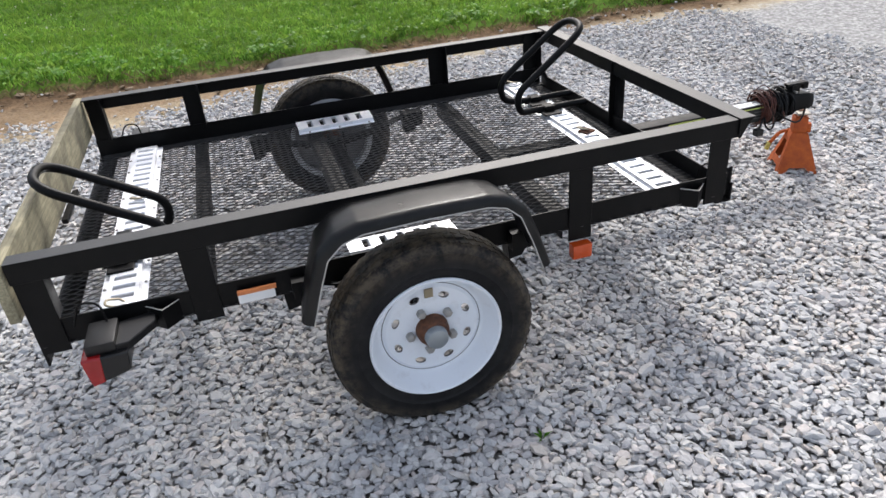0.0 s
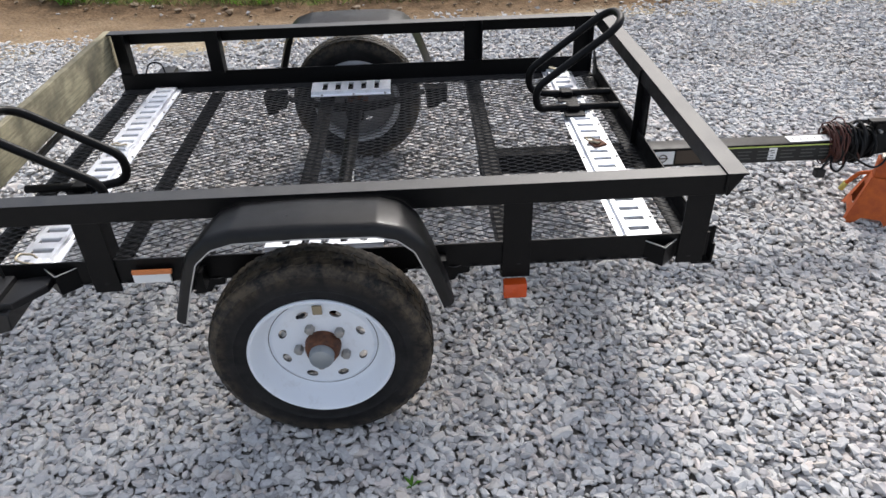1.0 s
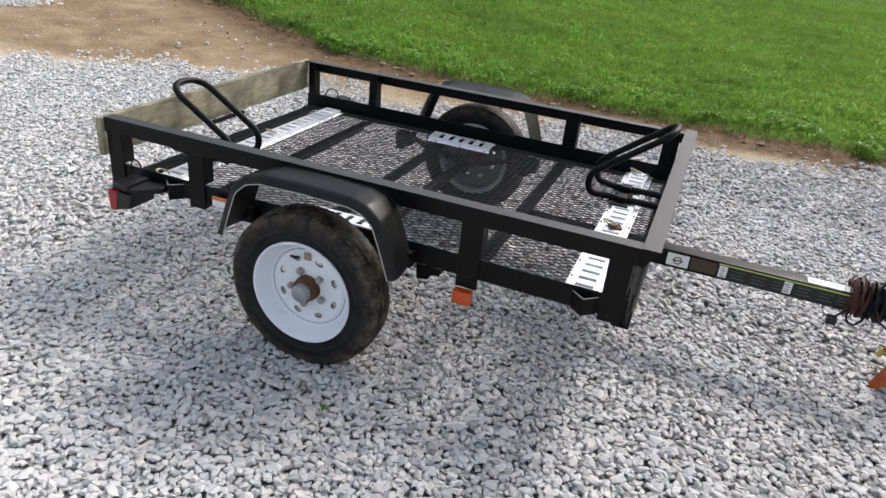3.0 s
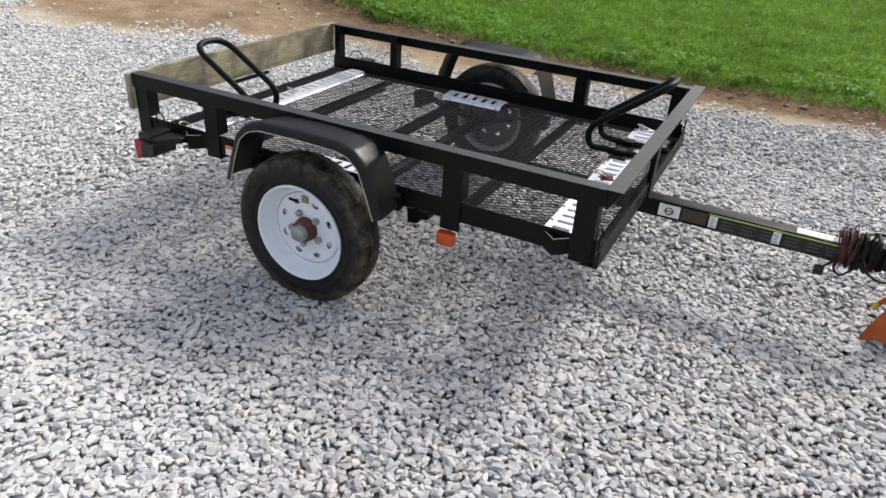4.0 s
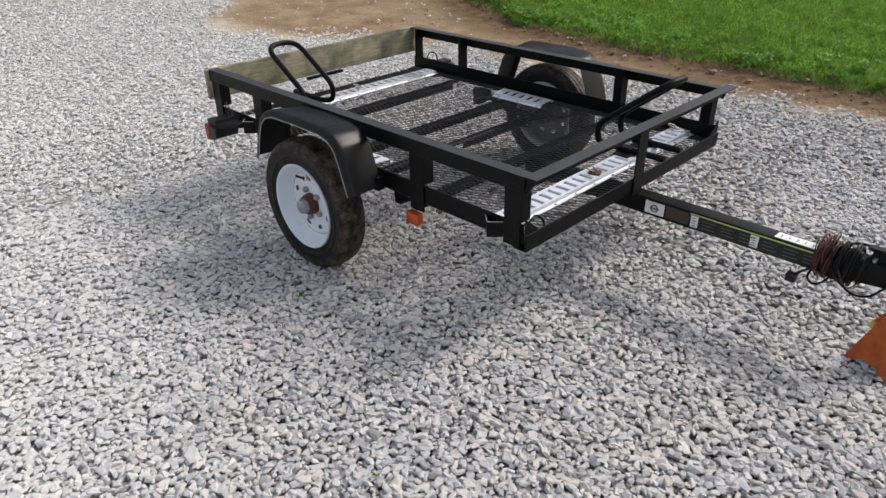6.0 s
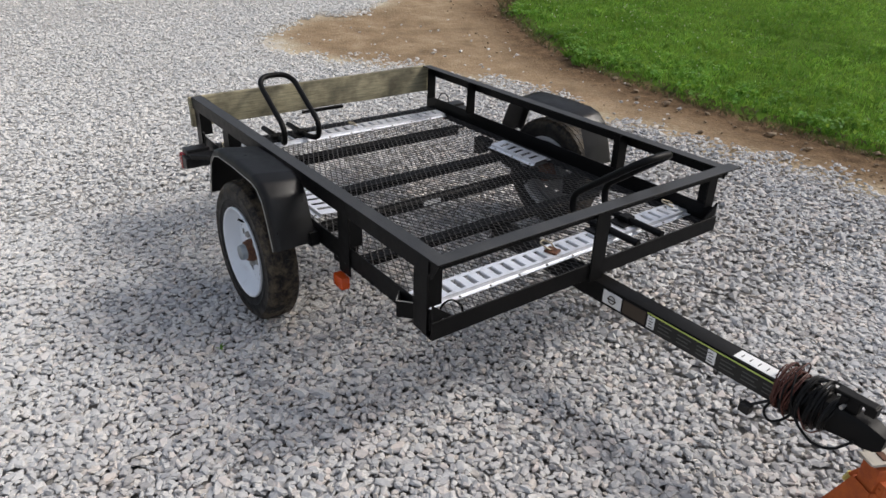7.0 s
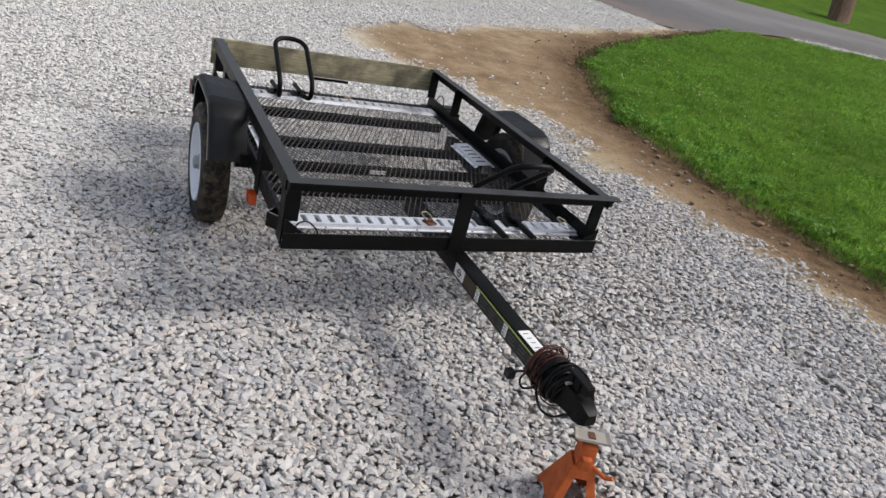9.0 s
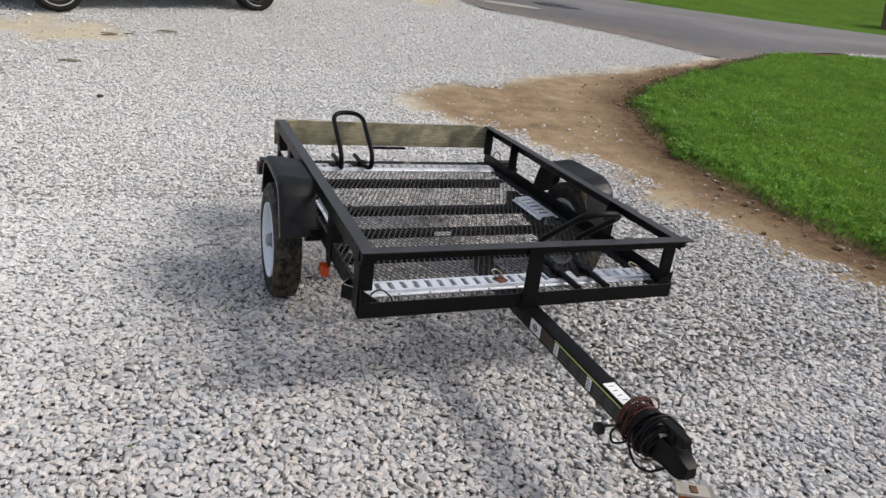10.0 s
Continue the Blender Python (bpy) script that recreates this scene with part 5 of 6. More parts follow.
def tree(at, height, seed, spread=3.2):
    rng = np.random.default_rng(seed)
    ob = thing("tree", "dark leafy roadside tree with a bare trunk", "tree", at, group="roadside trees")
    bm = bmesh.new()
    rows, n = [], 10
    for f in np.linspace(0, 1, 8):
        r = 0.24 * (1 - 0.75 * f) + (0.10 if f == 0 else 0)
        cx, cy = 0.18 * math.sin(2.1 * f + seed), 0.18 * math.cos(1.7 * f + seed) - 0.18 * math.cos(seed)
        rows.append([bm.verts.new((cx + r * math.cos(a), cy + r * math.sin(a), f * height * 0.72)) for a in np.linspace(0, 2 * math.pi, n, endpoint=False)])
    for a, b in zip(rows, rows[1:]):
        for j in range(n):
            bm.faces.new((a[j], a[(j + 1) % n], b[(j + 1) % n], b[j]))
    trunk = part("trunk", bm, BARK, ob, smooth=True)
    tips = []
    for k in range(9):
        a = 2.4 * k + seed
        z0 = height * (0.20 + 0.05 * k)
        tip = Vector((spread * 0.75 * math.cos(a), spread * 0.75 * math.sin(a), z0 + height * 0.12))
        part("limb", tube(bmesh.new(), rounded([(0, 0, z0), tip * 0.5 + Vector((0, 0, 0.4 * z0)), tip], 0.8, 3), 0.05, 6), BARK, trunk, smooth=True)
        tips.append(tip)
    centres = []
    for k in range(120):
        t = tips[k % 9]
        centres.append((t.x * rng.uniform(0.2, 1.25), t.y * rng.uniform(0.2, 1.25), t.z + rng.normal(0.2, 0.9)))
    centres = np.array(centres)
    m = 6500
    c = centres[rng.integers(0, len(centres), m)] + rng.normal(0, 0.42, (m, 3))
    d1 = rng.normal(0, 1, (m, 3))
    d1 /= np.linalg.norm(d1, axis=1)[:, None]
    d2 = np.cross(d1, rng.normal(0, 1, (m, 3)))
    d2 /= np.linalg.norm(d2, axis=1)[:, None]
    s = rng.uniform(0.10, 0.20, (m, 1))
    v = np.stack([c - d1 * s, c + d2 * s * 0.5, c + d1 * s, c - d2 * s * 0.5], 1).reshape(-1, 3)
    crown = new("crown", mesh_from("crown", v, np.arange(4 * m).reshape(m, 4), LEAF, 4))
    crown.parent = ob
    tagged(crown, "dense dark green leaves")


for k, (x, y, h, w) in enumerate(((-30.2, 34.9, 9.0, 4.0), (-32.9, 38.5, 7.0, 3.0), (-32.6, 39.6, 7.0, 3.0), (-28.5, 37.0, 9.0, 4.0), (-27.2, 37.4, 8.0, 3.4), (-25.3, 37.0, 8.5, 3.6),
                                (-24.3, 39.6, 8.0, 3.4), (-22.6, 38.2, 9.0, 4.0), (-32.2, 31.0, 6.5, 2.6), (-20.6, 38.6, 8.5, 3.8), (-34.0, 24.5, 9.0, 3.6))):
    tree((x, y, float(land(x, y)) - 0.1), h, k + 1, w)
stump((-13.6, 20.5, float(land(-13.6, 20.5)) - 0.03))


def far_woods():
    """The dark wood behind the roadside trees: leaf sprays over a long bank."""
    rng = np.random.default_rng(21)
    n = 45000
    a = rng.uniform(radians(100), radians(165), n)
    r = 66 + 12 * rng.random(n) + 3 * np.sin(a * 23)
    x, y = 2.5 + r * np.cos(a), -1.3 + r * np.sin(a)
    top = 11 + 2.5 * np.sin(a * 31) + 1.5 * np.sin(a * 57 + 1)
    z = land(x, y) + 0.2 + (top - 0.2) * rng.random(n) ** 0.8
    c = np.stack([x, y, z], 1)
    d1 = rng.normal(0, 1, (n, 3))
    d1 /= np.linalg.norm(d1, axis=1)[:, None]
    d2 = np.cross(d1, rng.normal(0, 1, (n, 3)))
    d2 /= np.linalg.norm(d2, axis=1)[:, None]
    s = rng.uniform(0.35, 0.8, (n, 1))
    v = np.stack([c - d1 * s, c + d2 * s * 0.6, c + d1 * s, c - d2 * s * 0.6], 1).reshape(-1, 3)
    tagged(new("far_woods", mesh_from("far_woods", v, np.arange(4 * n).reshape(n, 4), LEAF, 4)), "dark green wood far beyond the road", "woods", kind="stuff")


far_woods()


def far_lane():
    """A pale lane behind the roadside trees."""
    line = np.array(eased([(-42, 20), (-38.4, 30), (-36.6, 35.5), (-34.6, 41.5), (-31.5, 48), (-26, 58), (-15, 72)], 2))
    t = np.gradient(line, axis=0)
    t /= np.linalg.norm(t, axis=1)[:, None]
    side = np.stack([-t[:, 1], t[:, 0]], 1)
    pts = np.concatenate([line - 1.3 * side, line + 1.3 * side])
    n = len(line)
    i = np.arange(n - 1)
    data = mesh_from("far_lane", np.concatenate([pts, (land(pts[:, 0], pts[:, 1]) + 0.05)[:, None]], 1), np.stack([i, i + n, i + n + 1, i + 1], 1), plain("pale_concrete", (0.50, 0.48, 0.45), 0.9, scale=2.0), 4)
    tagged(new("far_lane", data), "pale lane beyond the roadside trees", "road", kind="structure")


far_lane()


def shrub(at):
    """A broad dark shrub at the end of the weeds."""
    rng = np.random.default_rng(8)
    ob = thing("shrub", "broad dark green shrub among the weeds", "shrub", at)
    stems = bmesh.new()
    for k in range(7):
        a = 2 * math.pi * k / 7
        tube(stems, [(0.15 * math.cos(a), 0.15 * math.sin(a), 0), (0.4 * math.cos(a), 0.4 * math.sin(a), 0.9), (0.75 * math.cos(a), 0.75 * math.sin(a), 2.2)], 0.05, 6)
    part("stems", stems, BARK, ob)
    n = 4200
    a, h = rng.uniform(0, 2 * math.pi, n), rng.random(n) ** 0.8 * 3.4
    r = (0.75 + 0.35 * np.sin(3 * a + h) + 0.2 * np.sin(7 * a)) * np.sqrt(rng.random(n)) * np.clip(1.25 - 0.22 * h, 0.2, 1.1)
    c = np.stack([r * np.cos(a), r * np.sin(a), 0.1 + h], 1)
    d1 = rng.normal(0, 1, (n, 3))
    d1 /= np.linalg.norm(d1, axis=1)[:, None]
    d2 = np.cross(d1, rng.normal(0, 1, (n, 3)))
    d2 /= np.linalg.norm(d2, axis=1)[:, None]
    s = rng.uniform(0.06, 0.13, (n, 1))
    v = np.stack([c - d1 * s, c + d2 * s * 0.5, c + d1 * s, c - d2 * s * 0.5], 1).reshape(-1, 3)
    leaves = new("leaves", mesh_from("leaves", v, np.arange(4 * n).reshape(n, 4), LEAF, 4))
    leaves.parent = ob


shrub((-27.8, 25.5, float(land(-27.8, 25.5)) - 0.05))


def roadside_pebbles():
    """Pale loose stone along the near edge of the lane."""
    rng = np.random.default_rng(17)
    p = np.array([q for q in ROAD_NEAR if 12.5 < q[1] < 26], float)
    run = np.concatenate([[0], np.cumsum(np.hypot(*np.diff(p, axis=0).T))])
    n = 2600
    f = rng.uniform(0, run[-1], n)
    x = np.interp(f, run, p[:, 0]) + rng.normal(0.22, 0.16, n)
    y = np.interp(f, run, p[:, 1]) + rng.normal(0, 0.16, n)
    ball = np.array([(1, 0, 0), (0, 1, 0), (-1, 0, 0), (0, -1, 0), (0, 0, 1), (0, 0, -1)], float)
    faces = np.array(hull_faces(ball))
    s = rng.uniform(0.012, 0.035, n)
    v = (ball[None] + rng.uniform(-0.3, 0.3, (n, 6, 3))) * (s[:, None] * np.array([1.2, 1.0, 0.6]))[:, None] + np.stack([x, y, land(x, y) + 0.01], 1)[:, None]
    tagged(new("roadside_pebbles", mesh_from("roadside_pebbles", v.reshape(-1, 3), (faces[None] + 6 * np.arange(n)[:, None, None]).reshape(-1, 3), STONE, 3)), "pale loose stones along the edge of the lane", "gravel", kind="stuff")


roadside_pebbles()


def blades(name, x, y, length, width, rng, material, label, lean=0.45):
    """Single bent blades, each of two triangles."""
    n = len(x)
    a = rng.uniform(0, 2 * math.pi, n)
    b = rng.uniform(0, 2 * math.pi, n)
    g, _ = zones(x, y)
    z = land(x, y) + np.where(g > 0.5, TURF * g, 0.0) + 0.008
    L, w = length * rng.uniform(0.6, 1.25, n), width * rng.uniform(0.7, 1.3, n)
    tip = lean * L * rng.uniform(0.2, 1.6, n)
    dx, dy = np.cos(a) * w / 2, np.sin(a) * w / 2
    base1 = np.stack([x - dx, y - dy, z - 0.02], 1)
    base2 = np.stack([x + dx, y + dy, z - 0.02], 1)
    mid = np.stack([x + np.cos(b) * tip * 0.35 + dx * 0.8, y + np.sin(b) * tip * 0.35 + dy * 0.8, z + L * 0.6], 1)
    top = np.stack([x + np.cos(b) * tip, y + np.sin(b) * tip, z + L * 0.95], 1)
    v = np.stack([base1, base2, mid, top], 1).reshape(-1, 3)
    i = np.arange(n) * 4
    f = np.concatenate([np.stack([i, i + 1, i + 2], 1), np.stack([i, i + 2, i + 3], 1)])
    tagged(new(name, mesh_from(name, v, f, material, 3)), label, "grass", kind="stuff")


def lawn():
    rng = np.random.default_rng(11)

    def sift(x, y):
        g, _ = zones(x, y)
        wob = np.array([noise.noise((p * 1.6, q * 1.6, 7.0)) + 0.6 * noise.noise((p * 6, q * 6, 4.0)) for p, q in zip(x, y)])
        ok = (g + 0.5 * wob > 0.62) & (rng.random(len(x)) < 0.9 + 0.5 * wob)
        return x[ok], y[ok]

    def keep(n, x0, x1, y0, y1):
        return sift(rng.uniform(x0, x1, n), rng.uniform(y0, y1, n))

    def clumps(x, y):
        """Uneven growth: tufts a hand's width across in wider patches."""
        return np.array([0.8 * noise.noise((p * 1.7, q * 1.7, 9.0)) + 1.0 * noise.noise((p * 5.5, q * 5.5, 5.0)) + 0.9 * noise.noise((p * 13, q * 13, 2.0)) for p, q in zip(x, y)])
    n = 380000
    u = rng.random(n)
    near = sift(rng.uniform(-9.5, 8.0, n), 3.0 + 13.0 * u ** 1.7)
    c = clumps(*near)
    ok = rng.random(len(c)) < 0.80 + 0.75 * c
    near, c = (near[0][ok], near[1][ok]), c[ok]
    blades("lawn_grass", *near, (0.017 + 0.014 * rng.random(len(c))) * np.clip(1.05 + 1.05 * c, 0.3, 2.5), 0.0062, rng, BLADE, "short bright green mown lawn grass", 0.9)
    beyond = sift(rng.uniform(-8.0, 8.0, 50000), rng.uniform(14.0, 30.0, 50000))
    yard = keep(14000, -19.0, -11.0, -4.0, 4.5)
    x, y = np.concatenate([beyond[0], yard[0]]), np.concatenate([beyond[1], yard[1]])
    blades("far_grass", x, y, np.full(len(x), 0.035), 0.0075, rng, BLADE, "mown grass beyond the drive", 0.9)
    # clover and broad weeds that stand in tufts among the blades
    n = 260000
    x, y = sift(rng.uniform(-9.5, 8.0, n), 3.0 + 12.0 * rng.random(n) ** 2.0)
    h = clumps(x, y)
    rim = np.clip(1.15 - gap_to(x, y, LAWN) / 0.8, 0, 1)
    ok = rng.random(len(x)) < np.clip(0.08 + (1.2 + 0.8 * rim) * h + 0.25 * rim, 0.03, 0.97)
    x, y, h, rim = x[ok], y[ok], h[ok], rim[ok]
    n = len(x)
    z0 = land(x, y) + TURF - 0.010
    c = np.stack([x, y, z0 + 0.012 + 0.036 * np.clip(1 + 0.9 * h, 0.3, 2.2) * rng.uniform(0.4, 1.0, n)], 1)
    d1 = rng.normal(0, 1, (n, 3)) * (1, 1, 0.40)
    d1 /= np.linalg.norm(d1, axis=1)[:, None]
    d2 = np.cross(d1, np.array([0, 0, 1.0]) + rng.normal(0, 0.35, (n, 3)))
    d2 /= np.linalg.norm(d2, axis=1)[:, None]
    s = rng.uniform(0.006, 0.014, (n, 1)) * (1 + 0.55 * rim[:, None])
    v = np.stack([c - d1 * s, c + d2 * s * 0.8, c + d1 * s, c - d2 * s * 0.8], 1).reshape(-1, 3)
    tagged(new("clover", mesh_from("clover", v, np.arange(4 * n).reshape(n, 4), CLOVER, 4)), "low clover and broad-leaved weeds in the lawn", "clover", kind="stuff")
    # white clover heads
    x, y = sift(rng.normal(-3.6, 1.0, 220), rng.normal(5.0, 0.7, 220))
    more = sift(rng.uniform(-5.5, 4.0, 40), rng.uniform(3.4, 8.0, 40))
    x, y = np.concatenate([x, more[0]]), np.concatenate([y, more[1]])
    n = len(x)
    ball = np.array([(1, 0, 0), (0, 1, 0), (-1, 0, 0), (0, -1, 0), (0, 0, 1), (0, 0, -1)], float)
    tri = np.array([(0, 1, 4), (1, 2, 4), (2, 3, 4), (3, 0, 4), (1, 0, 5), (2, 1, 5), (3, 2, 5), (0, 3, 5)])
    v = ball[None] * rng.uniform(0.004, 0.009, (n, 1, 1)) + np.stack([x, y, land(x, y) + TURF + rng.uniform(0.03, 0.055, n)], 1)[:, None]
    tagged(new("clover_flowers", mesh_from("clover_flowers", v.reshape(-1, 3), (tri[None] + 6 * np.arange(n)[:, None, None]).reshape(-1, 3), PETAL, 3)), "small white clover heads scattered in the lawn", "flowers", kind="stuff")
    # dry roots and straw along the torn edge of the turf
    x, y = rng.uniform(-9.0, 6.0, 200000), rng.uniform(2.9, 10.0, 200000)
    g, _ = zones(x, y)
    ok = (g > 0.22) & (g < 0.62) & (rng.random(len(x)) < 0.5)
    blades("dry_grass", x[ok], y[ok], 0.024, 0.005, rng, STRAW, "dry brown grass along the edge of the lawn", 1.6)
    far = keep(26000, -34, -19, 8, 27)
    ok = inside(*far, [(-19.6, 8.0), (-20.3, 12.5), (-20.2, 16.4), (-21.1, 20.0), (-24.6, 23.4), (-28, 25), (-34, 22), (-34, 8)])
    blades("tall_weeds", far[0][ok], far[1][ok], 0.42, 0.05, rng, WEED, "tall green weeds beyond the road", 0.5)


lawn()


def clods():
    """Crumbled soil along the torn edge of the lawn."""
    rng = np.random.default_rng(31)
    x, y = rng.uniform(-8.5, 6.0, 60000), rng.uniform(2.3, 9.5, 60000)
    g, d = zones(x, y)
    edge = signed(x, y, LAWN, LAWN)
    ok = (d > 0.5) & (edge < 0.08) & (edge > -0.75) & (rng.random(len(x)) < 0.05 + 0.5 * np.clip(1 + edge / 0.5, 0, 1) ** 2)
    x, y = x[ok], y[ok]
    n = len(x)
    ball = np.array([p for a in (-1, 1) for p in ((a, 0, 0), (0, a, 0), (0, 0, a))] + [(a, b, 0.6) for a in (-0.6, 0.6) for b in (-0.6, 0.6)], float)
    faces = np.array(hull_faces(ball))
    s = rng.lognormal(math.log(0.0075), 0.55, n)
    v = (ball[None] + rng.uniform(-0.3, 0.3, (n, len(ball), 3))) * (s[:, None] * np.array([1.2, 1.0, 0.7]))[:, None]
    v += np.stack([x, y, land(x, y) - 0.018 + 0.35 * s], 1)[:, None]
    tagged(new("soil_clods", mesh_from("soil_clods", v.reshape(-1, 3), (faces[None] + len(ball) * np.arange(n)[:, None, None]).reshape(-1, 3), SOIL, 3)), "crumbled brown soil along the lawn's torn edge", "soil", kind="stuff")


clods()


def weed(at, size, seed):
    rng = random.Random(seed)
    ob = thing("weed", "small green weed sprig growing through the gravel", "weed", at, group="weeds")
    for k in range(5):
        a = rng.uniform(0, 2 * math.pi)
        d, u = Vector((math.cos(a), math.sin(a), 0)), Vector((-math.sin(a), math.cos(a), 0))
        L = size * rng.uniform(0.6, 1.1)
        bm = bmesh.new()
        v = [bm.verts.new(p) for p in (Vector((0, 0, 0)), d * L * 0.45 + u * L * 0.16 + Vector((0, 0, L * 0.5)), d * L + Vector((0, 0, L * 0.55)), d * L * 0.45 - u * L * 0.16 + Vector((0, 0, L * 0.5)))]
        bm.faces.new(v)
        bmesh.ops.solidify(bm, geom=bm.faces[:], thickness=0.0006)
        part("leaf", bm, BLADE, ob)


for k, (x, y, s) in enumerate(((0.19, -0.97, 0.028), (0.733, -1.837, 0.035), (1.02, -1.32, 0.016))):
    weed((x, y, 0.004), s, k + 3)


LUMP = rusty("dark_lump", (0.020, 0.018, 0.015), (0.06, 0.05, 0.04), 60)
MUD = rusty("damp_mud", (0.085, 0.074, 0.048), (0.20, 0.17, 0.105), 40)


def lump(name, x, y, size, flat, material, label, category, group=""):
    """An uneven lump that lies on the drive."""
    bm = bmesh.new()
    bmesh.ops.create_icosphere(bm, subdivisions=2, radius=size)
    for v in bm.verts:
        v.co *= 1 + 0.35 * noise.noise(v.co * (1.4 / size) + Vector((x, y, 0)))
        v.co.z *= flat
        v.co.y *= 1.0 if flat > 0.3 else 2.4
    ob = part(name, bm, material)
    ob.location = (x, y, float(land(x, y)) + 0.47 * size * flat)
    tagged(ob, label, category, group)


lump("dark_stone", -4.02, -1.72, 0.030, 0.6, LUMP, "small dark stone lying on the pale gravel", "stone")
for x, y, size in ((-7.54, -1.12, 0.060), (-7.21, -1.80, 0.045), (-7.25, -1.58, 0.035), (-5.55, -2.10, 0.055)):
    lump("mud_clod", x, y, size, 0.22, MUD, "flat brown clod of damp mud on the sandy gravel", "mud", "mud clods")


def blot(name, x, y, rx, ry, turn, material, label, category, lift, seed):
    """A thin patch with a ragged rim, spread over the lie of the land."""
    outline = []
    for k in range(36):
        a = 2 * math.pi * k / 36
        r = 1 + 0.42 * noise.noise((1.3 * math.cos(a), 1.3 * math.sin(a), seed)) + 0.18 * noise.noise((5 * math.cos(a), 5 * math.sin(a), seed))
        u, v = rx * r * math.cos(a), ry * r * math.sin(a)
        outline.append((x + u * math.cos(turn) - v * math.sin(turn), y + u * math.sin(turn) + v * math.cos(turn)))
    bm = bmesh.new()
    top = [bm.verts.new((p, q, float(land(p, q)) + lift)) for p, q in outline]
    low = [bm.verts.new((p, q, float(land(p, q)) - 0.01)) for p, q in outline]
    bm.faces.new(top)
    for k in range(36):
        bm.faces.new((low[k], low[(k + 1) % 36], top[(k + 1) % 36], top[k]))
    ob = part(name, bm, material)
    tagged(ob, label, category, kind="structure")


TAR = plain("wet_asphalt", (0.022, 0.022, 0.025), 0.35, vary=0.35, scale=3)
SPILL = plain("washed_out_sand", (0.30, 0.275, 0.24), 0.9, vary=0.2, scale=12)
blot("road_patch", -13.85, 8.30, 0.62, 0.42, 0.6, TAR, "dark damp patch in the asphalt lane", "road patch", 0.014, 2.0)
blot("sand_spill", -13.35, 6.75, 0.80, 0.30, 1.0, SPILL, "pale sand washed onto the asphalt lane", "sand", 0.018, 5.0)


# ---- gravel ----
ROAD_BAND = ROAD_NEAR + ROAD_FAR[::-1]


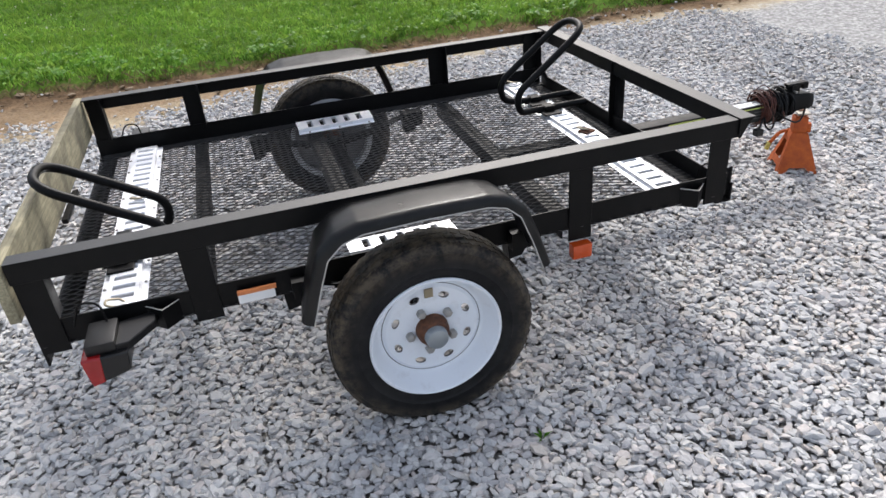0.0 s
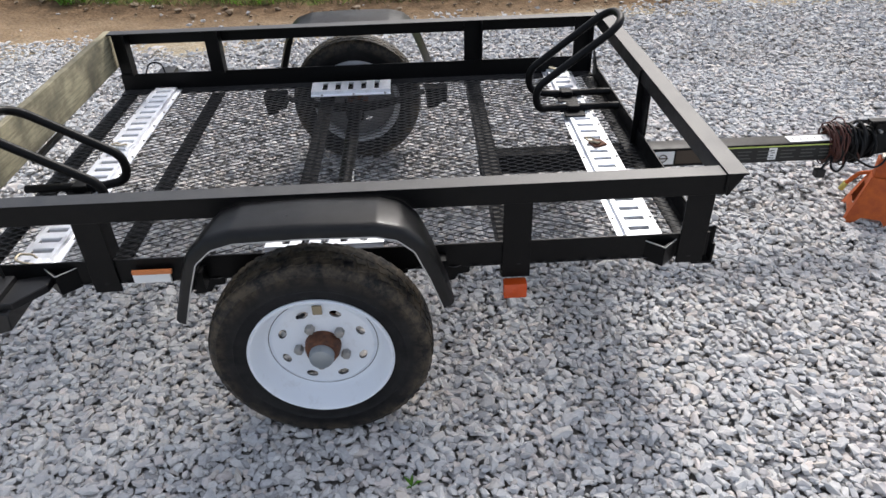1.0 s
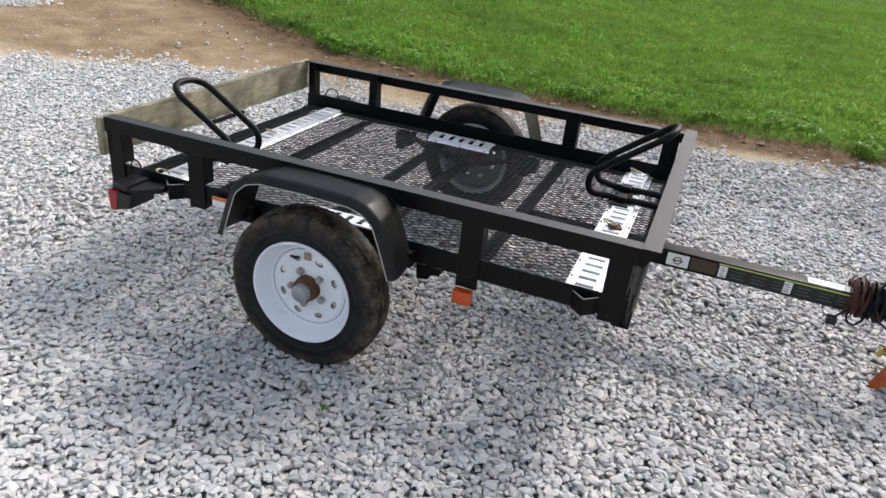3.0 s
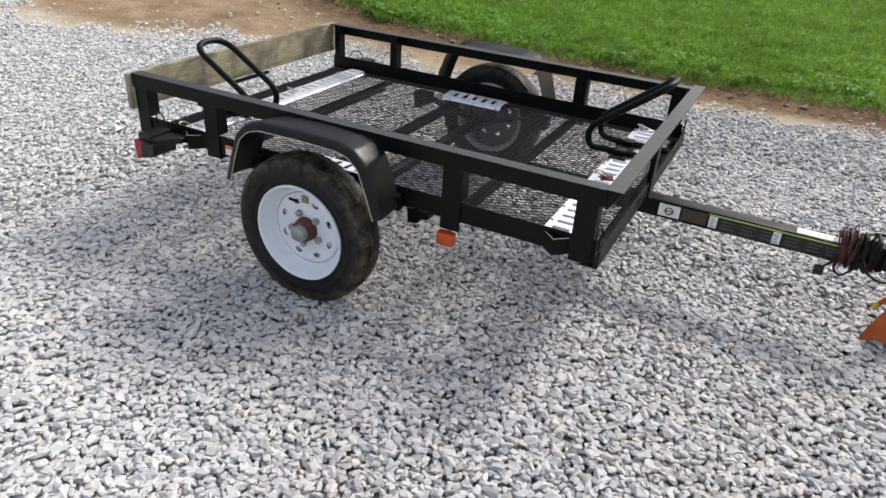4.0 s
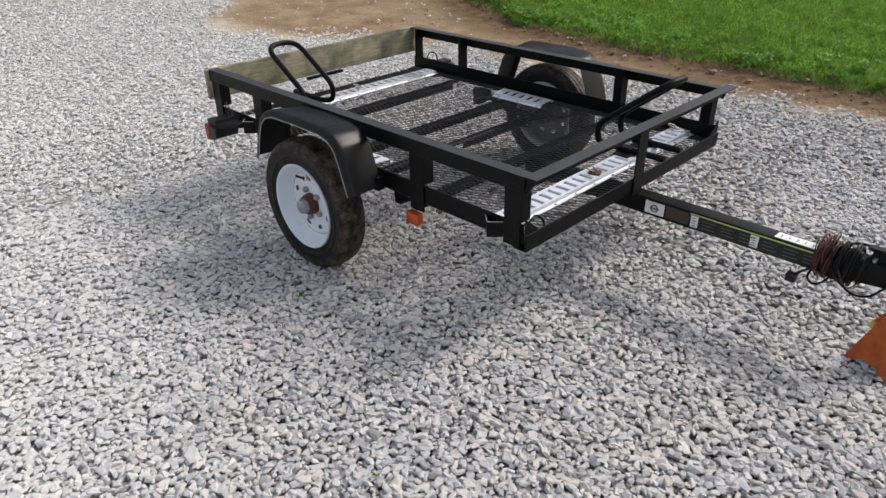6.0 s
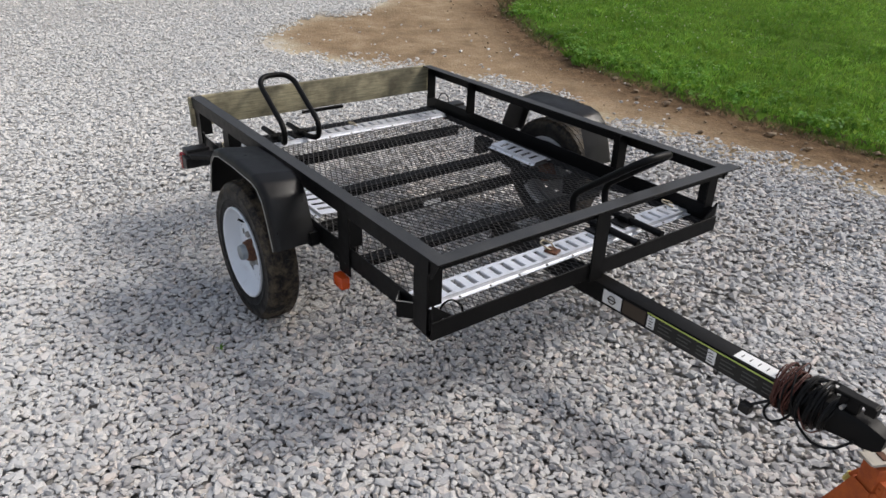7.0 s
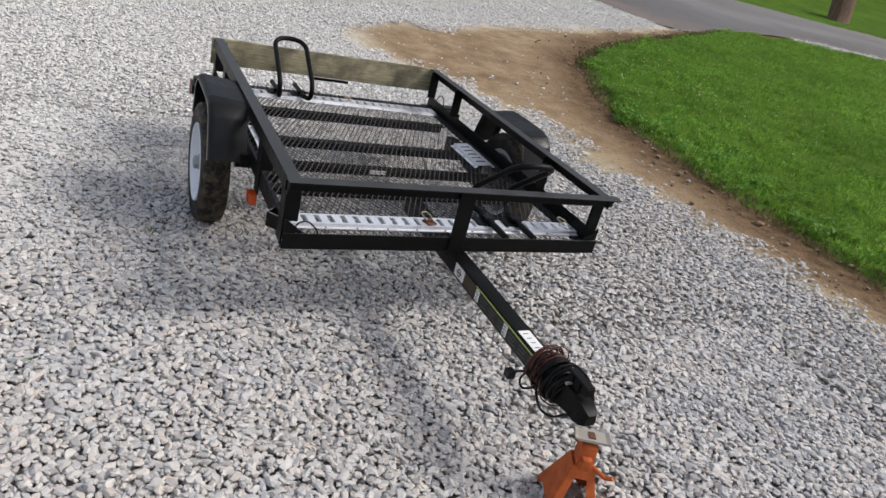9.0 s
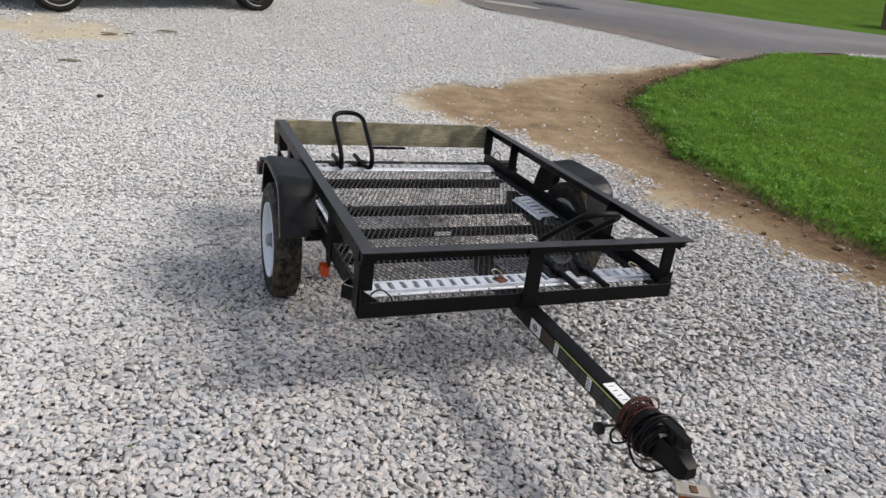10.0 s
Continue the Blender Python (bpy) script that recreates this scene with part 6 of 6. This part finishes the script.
def gravel():
    rng = np.random.default_rng(5)
    px, py, ps = [], [], []

    def field(x0, x1, y0, y1, pitch, size, skip=(), fade=0.5):
        gx, gy = np.meshgrid(np.arange(x0, x1, pitch), np.arange(y0, y1, pitch))
        x = gx.ravel() + rng.uniform(-0.55, 0.55, gx.size) * pitch
        y = gy.ravel() + rng.uniform(-0.55, 0.55, gx.size) * pitch
        g, d = zones(x, y)
        wob = np.array([noise.noise((p * 1.3, q * 1.3, 1.0)) + 0.5 * noise.noise((p * 5, q * 5, 2.0)) for p, q in zip(x, y)])
        bare = np.clip((d + 0.42 * wob - 0.26) / 0.34, 0, 1)
        bare = np.maximum(bare, np.clip((sandy(x, y) + 0.3 * wob - 0.25) / 0.5, 0, 0.96))
        off_road = signed(x, y, ROAD_BAND, ROAD_BAND) < 0.10 * rng.random(x.size)
        ok = (g < 0.30) & off_road & (rng.random(x.size) > 0.994 * bare)
        for a0, a1, b0, b1 in skip:
            u, v = x + rng.normal(0, 0.16, x.size), y + rng.normal(0, 0.16, x.size)
            ok &= ~((u > a0) & (u < a1) & (v > b0) & (v < b1))
        # thin out towards the edge of the field
        rim = np.minimum(np.minimum(x - x0, x1 - x), np.minimum(y - y0, y1 - y))
        ok &= rim / fade + 0.35 * wob > rng.random(x.size)
        px.append(x[ok]), py.append(y[ok]), ps.append(np.full(ok.sum(), size) * rng.lognormal(0, 0.24, ok.sum()))
    field(-1.3, 2.5, -2.3, 0.3, 0.0138, 0.0074, fade=0.2)
    field(0.95, 2.5, 0.2, 1.7, 0.0138, 0.0074, fade=0.2)
    near = len(px[0]) + len(px[1])
    field(-5.9, 3.6, -2.9, 3.4, 0.0198, 0.0112, ((-1.2, 2.4, -2.2, 0.2), (1.05, 2.4, 0.15, 1.6)))
    field(-12.2, -5.0, -3.9, 10.4, 0.035, 0.0125, ((-5.6, 3.3, -2.6, 3.2),))
    field(-20.0, -11.8, -6.0, 8.0, 0.062, 0.0150, ((-11.9, -5.2, -3.6, 10.2),), fade=1.0)
    x, y, s = map(np.concatenate, (px, py, ps))
    # crushed stone: blocks with cut and knocked corners; farther off, eight-sided chips
    cube = np.array([p for a in (-1, 1) for b in (-1, 1) for p in ((a, b, 0), (a, 0, b), (0, a, b))], float) * 0.98
    cube_f = np.array(hull_faces(cube))
    chip = np.array([(1, 0, 0), (0, 1, 0), (-1, 0, 0), (0, -1, 0), (0, 0, 1), (0, 0, -1)], float) * 1.1
    chip_f = np.array([(0, 1, 4), (1, 2, 4), (2, 3, 4), (3, 0, 4), (1, 0, 5), (2, 1, 5), (3, 2, 5), (0, 3, 5)])

    def heap(x, y, s, v0, f0):
        n, k = len(x), len(v0)
        v = v0[None] + rng.uniform(-0.34, 0.34, (n, k, 3))
        v *= np.stack([rng.uniform(1.0, 1.65, n), rng.uniform(0.70, 1.10, n), rng.uniform(0.38, 0.70, n)], 1)[:, None] * s[:, None, None]
        # tumble: a lean about x, then a turn about z
        t, a = rng.normal(0, 0.42, n), rng.uniform(0, 2 * math.pi, n)
        ct, st, ca, sa = np.cos(t)[:, None], np.sin(t)[:, None], np.cos(a)[:, None], np.sin(a)[:, None]
        X, Y, Z = v[..., 0], v[..., 1], v[..., 2]
        Y, Z = Y * ct - Z * st, Y * st + Z * ct
        X, Y = X * ca - Y * sa, X * sa + Y * ca
        z = land(x, y) + rng.uniform(-0.0125, 0.0060, n) + 0.1 * s
        verts = np.stack([X + x[:, None], Y + y[:, None], Z + z[:, None]], 2).reshape(-1, 3)
        return verts, (f0[None] + (np.arange(n) * k)[:, None, None]).reshape(-1, 3)
    va, fa = heap(x[:near], y[:near], s[:near], cube, cube_f)
    vb, fb = heap(x[near:], y[near:], s[near:], chip, chip_f)
    verts, faces = np.concatenate([va, vb]), np.concatenate([fa, fb + len(va)])
    tagged(new("gravel", mesh_from("gravel", verts, faces, STONE, 3)), "loose pale grey crushed limestone gravel", "gravel", kind="stuff")


gravel()
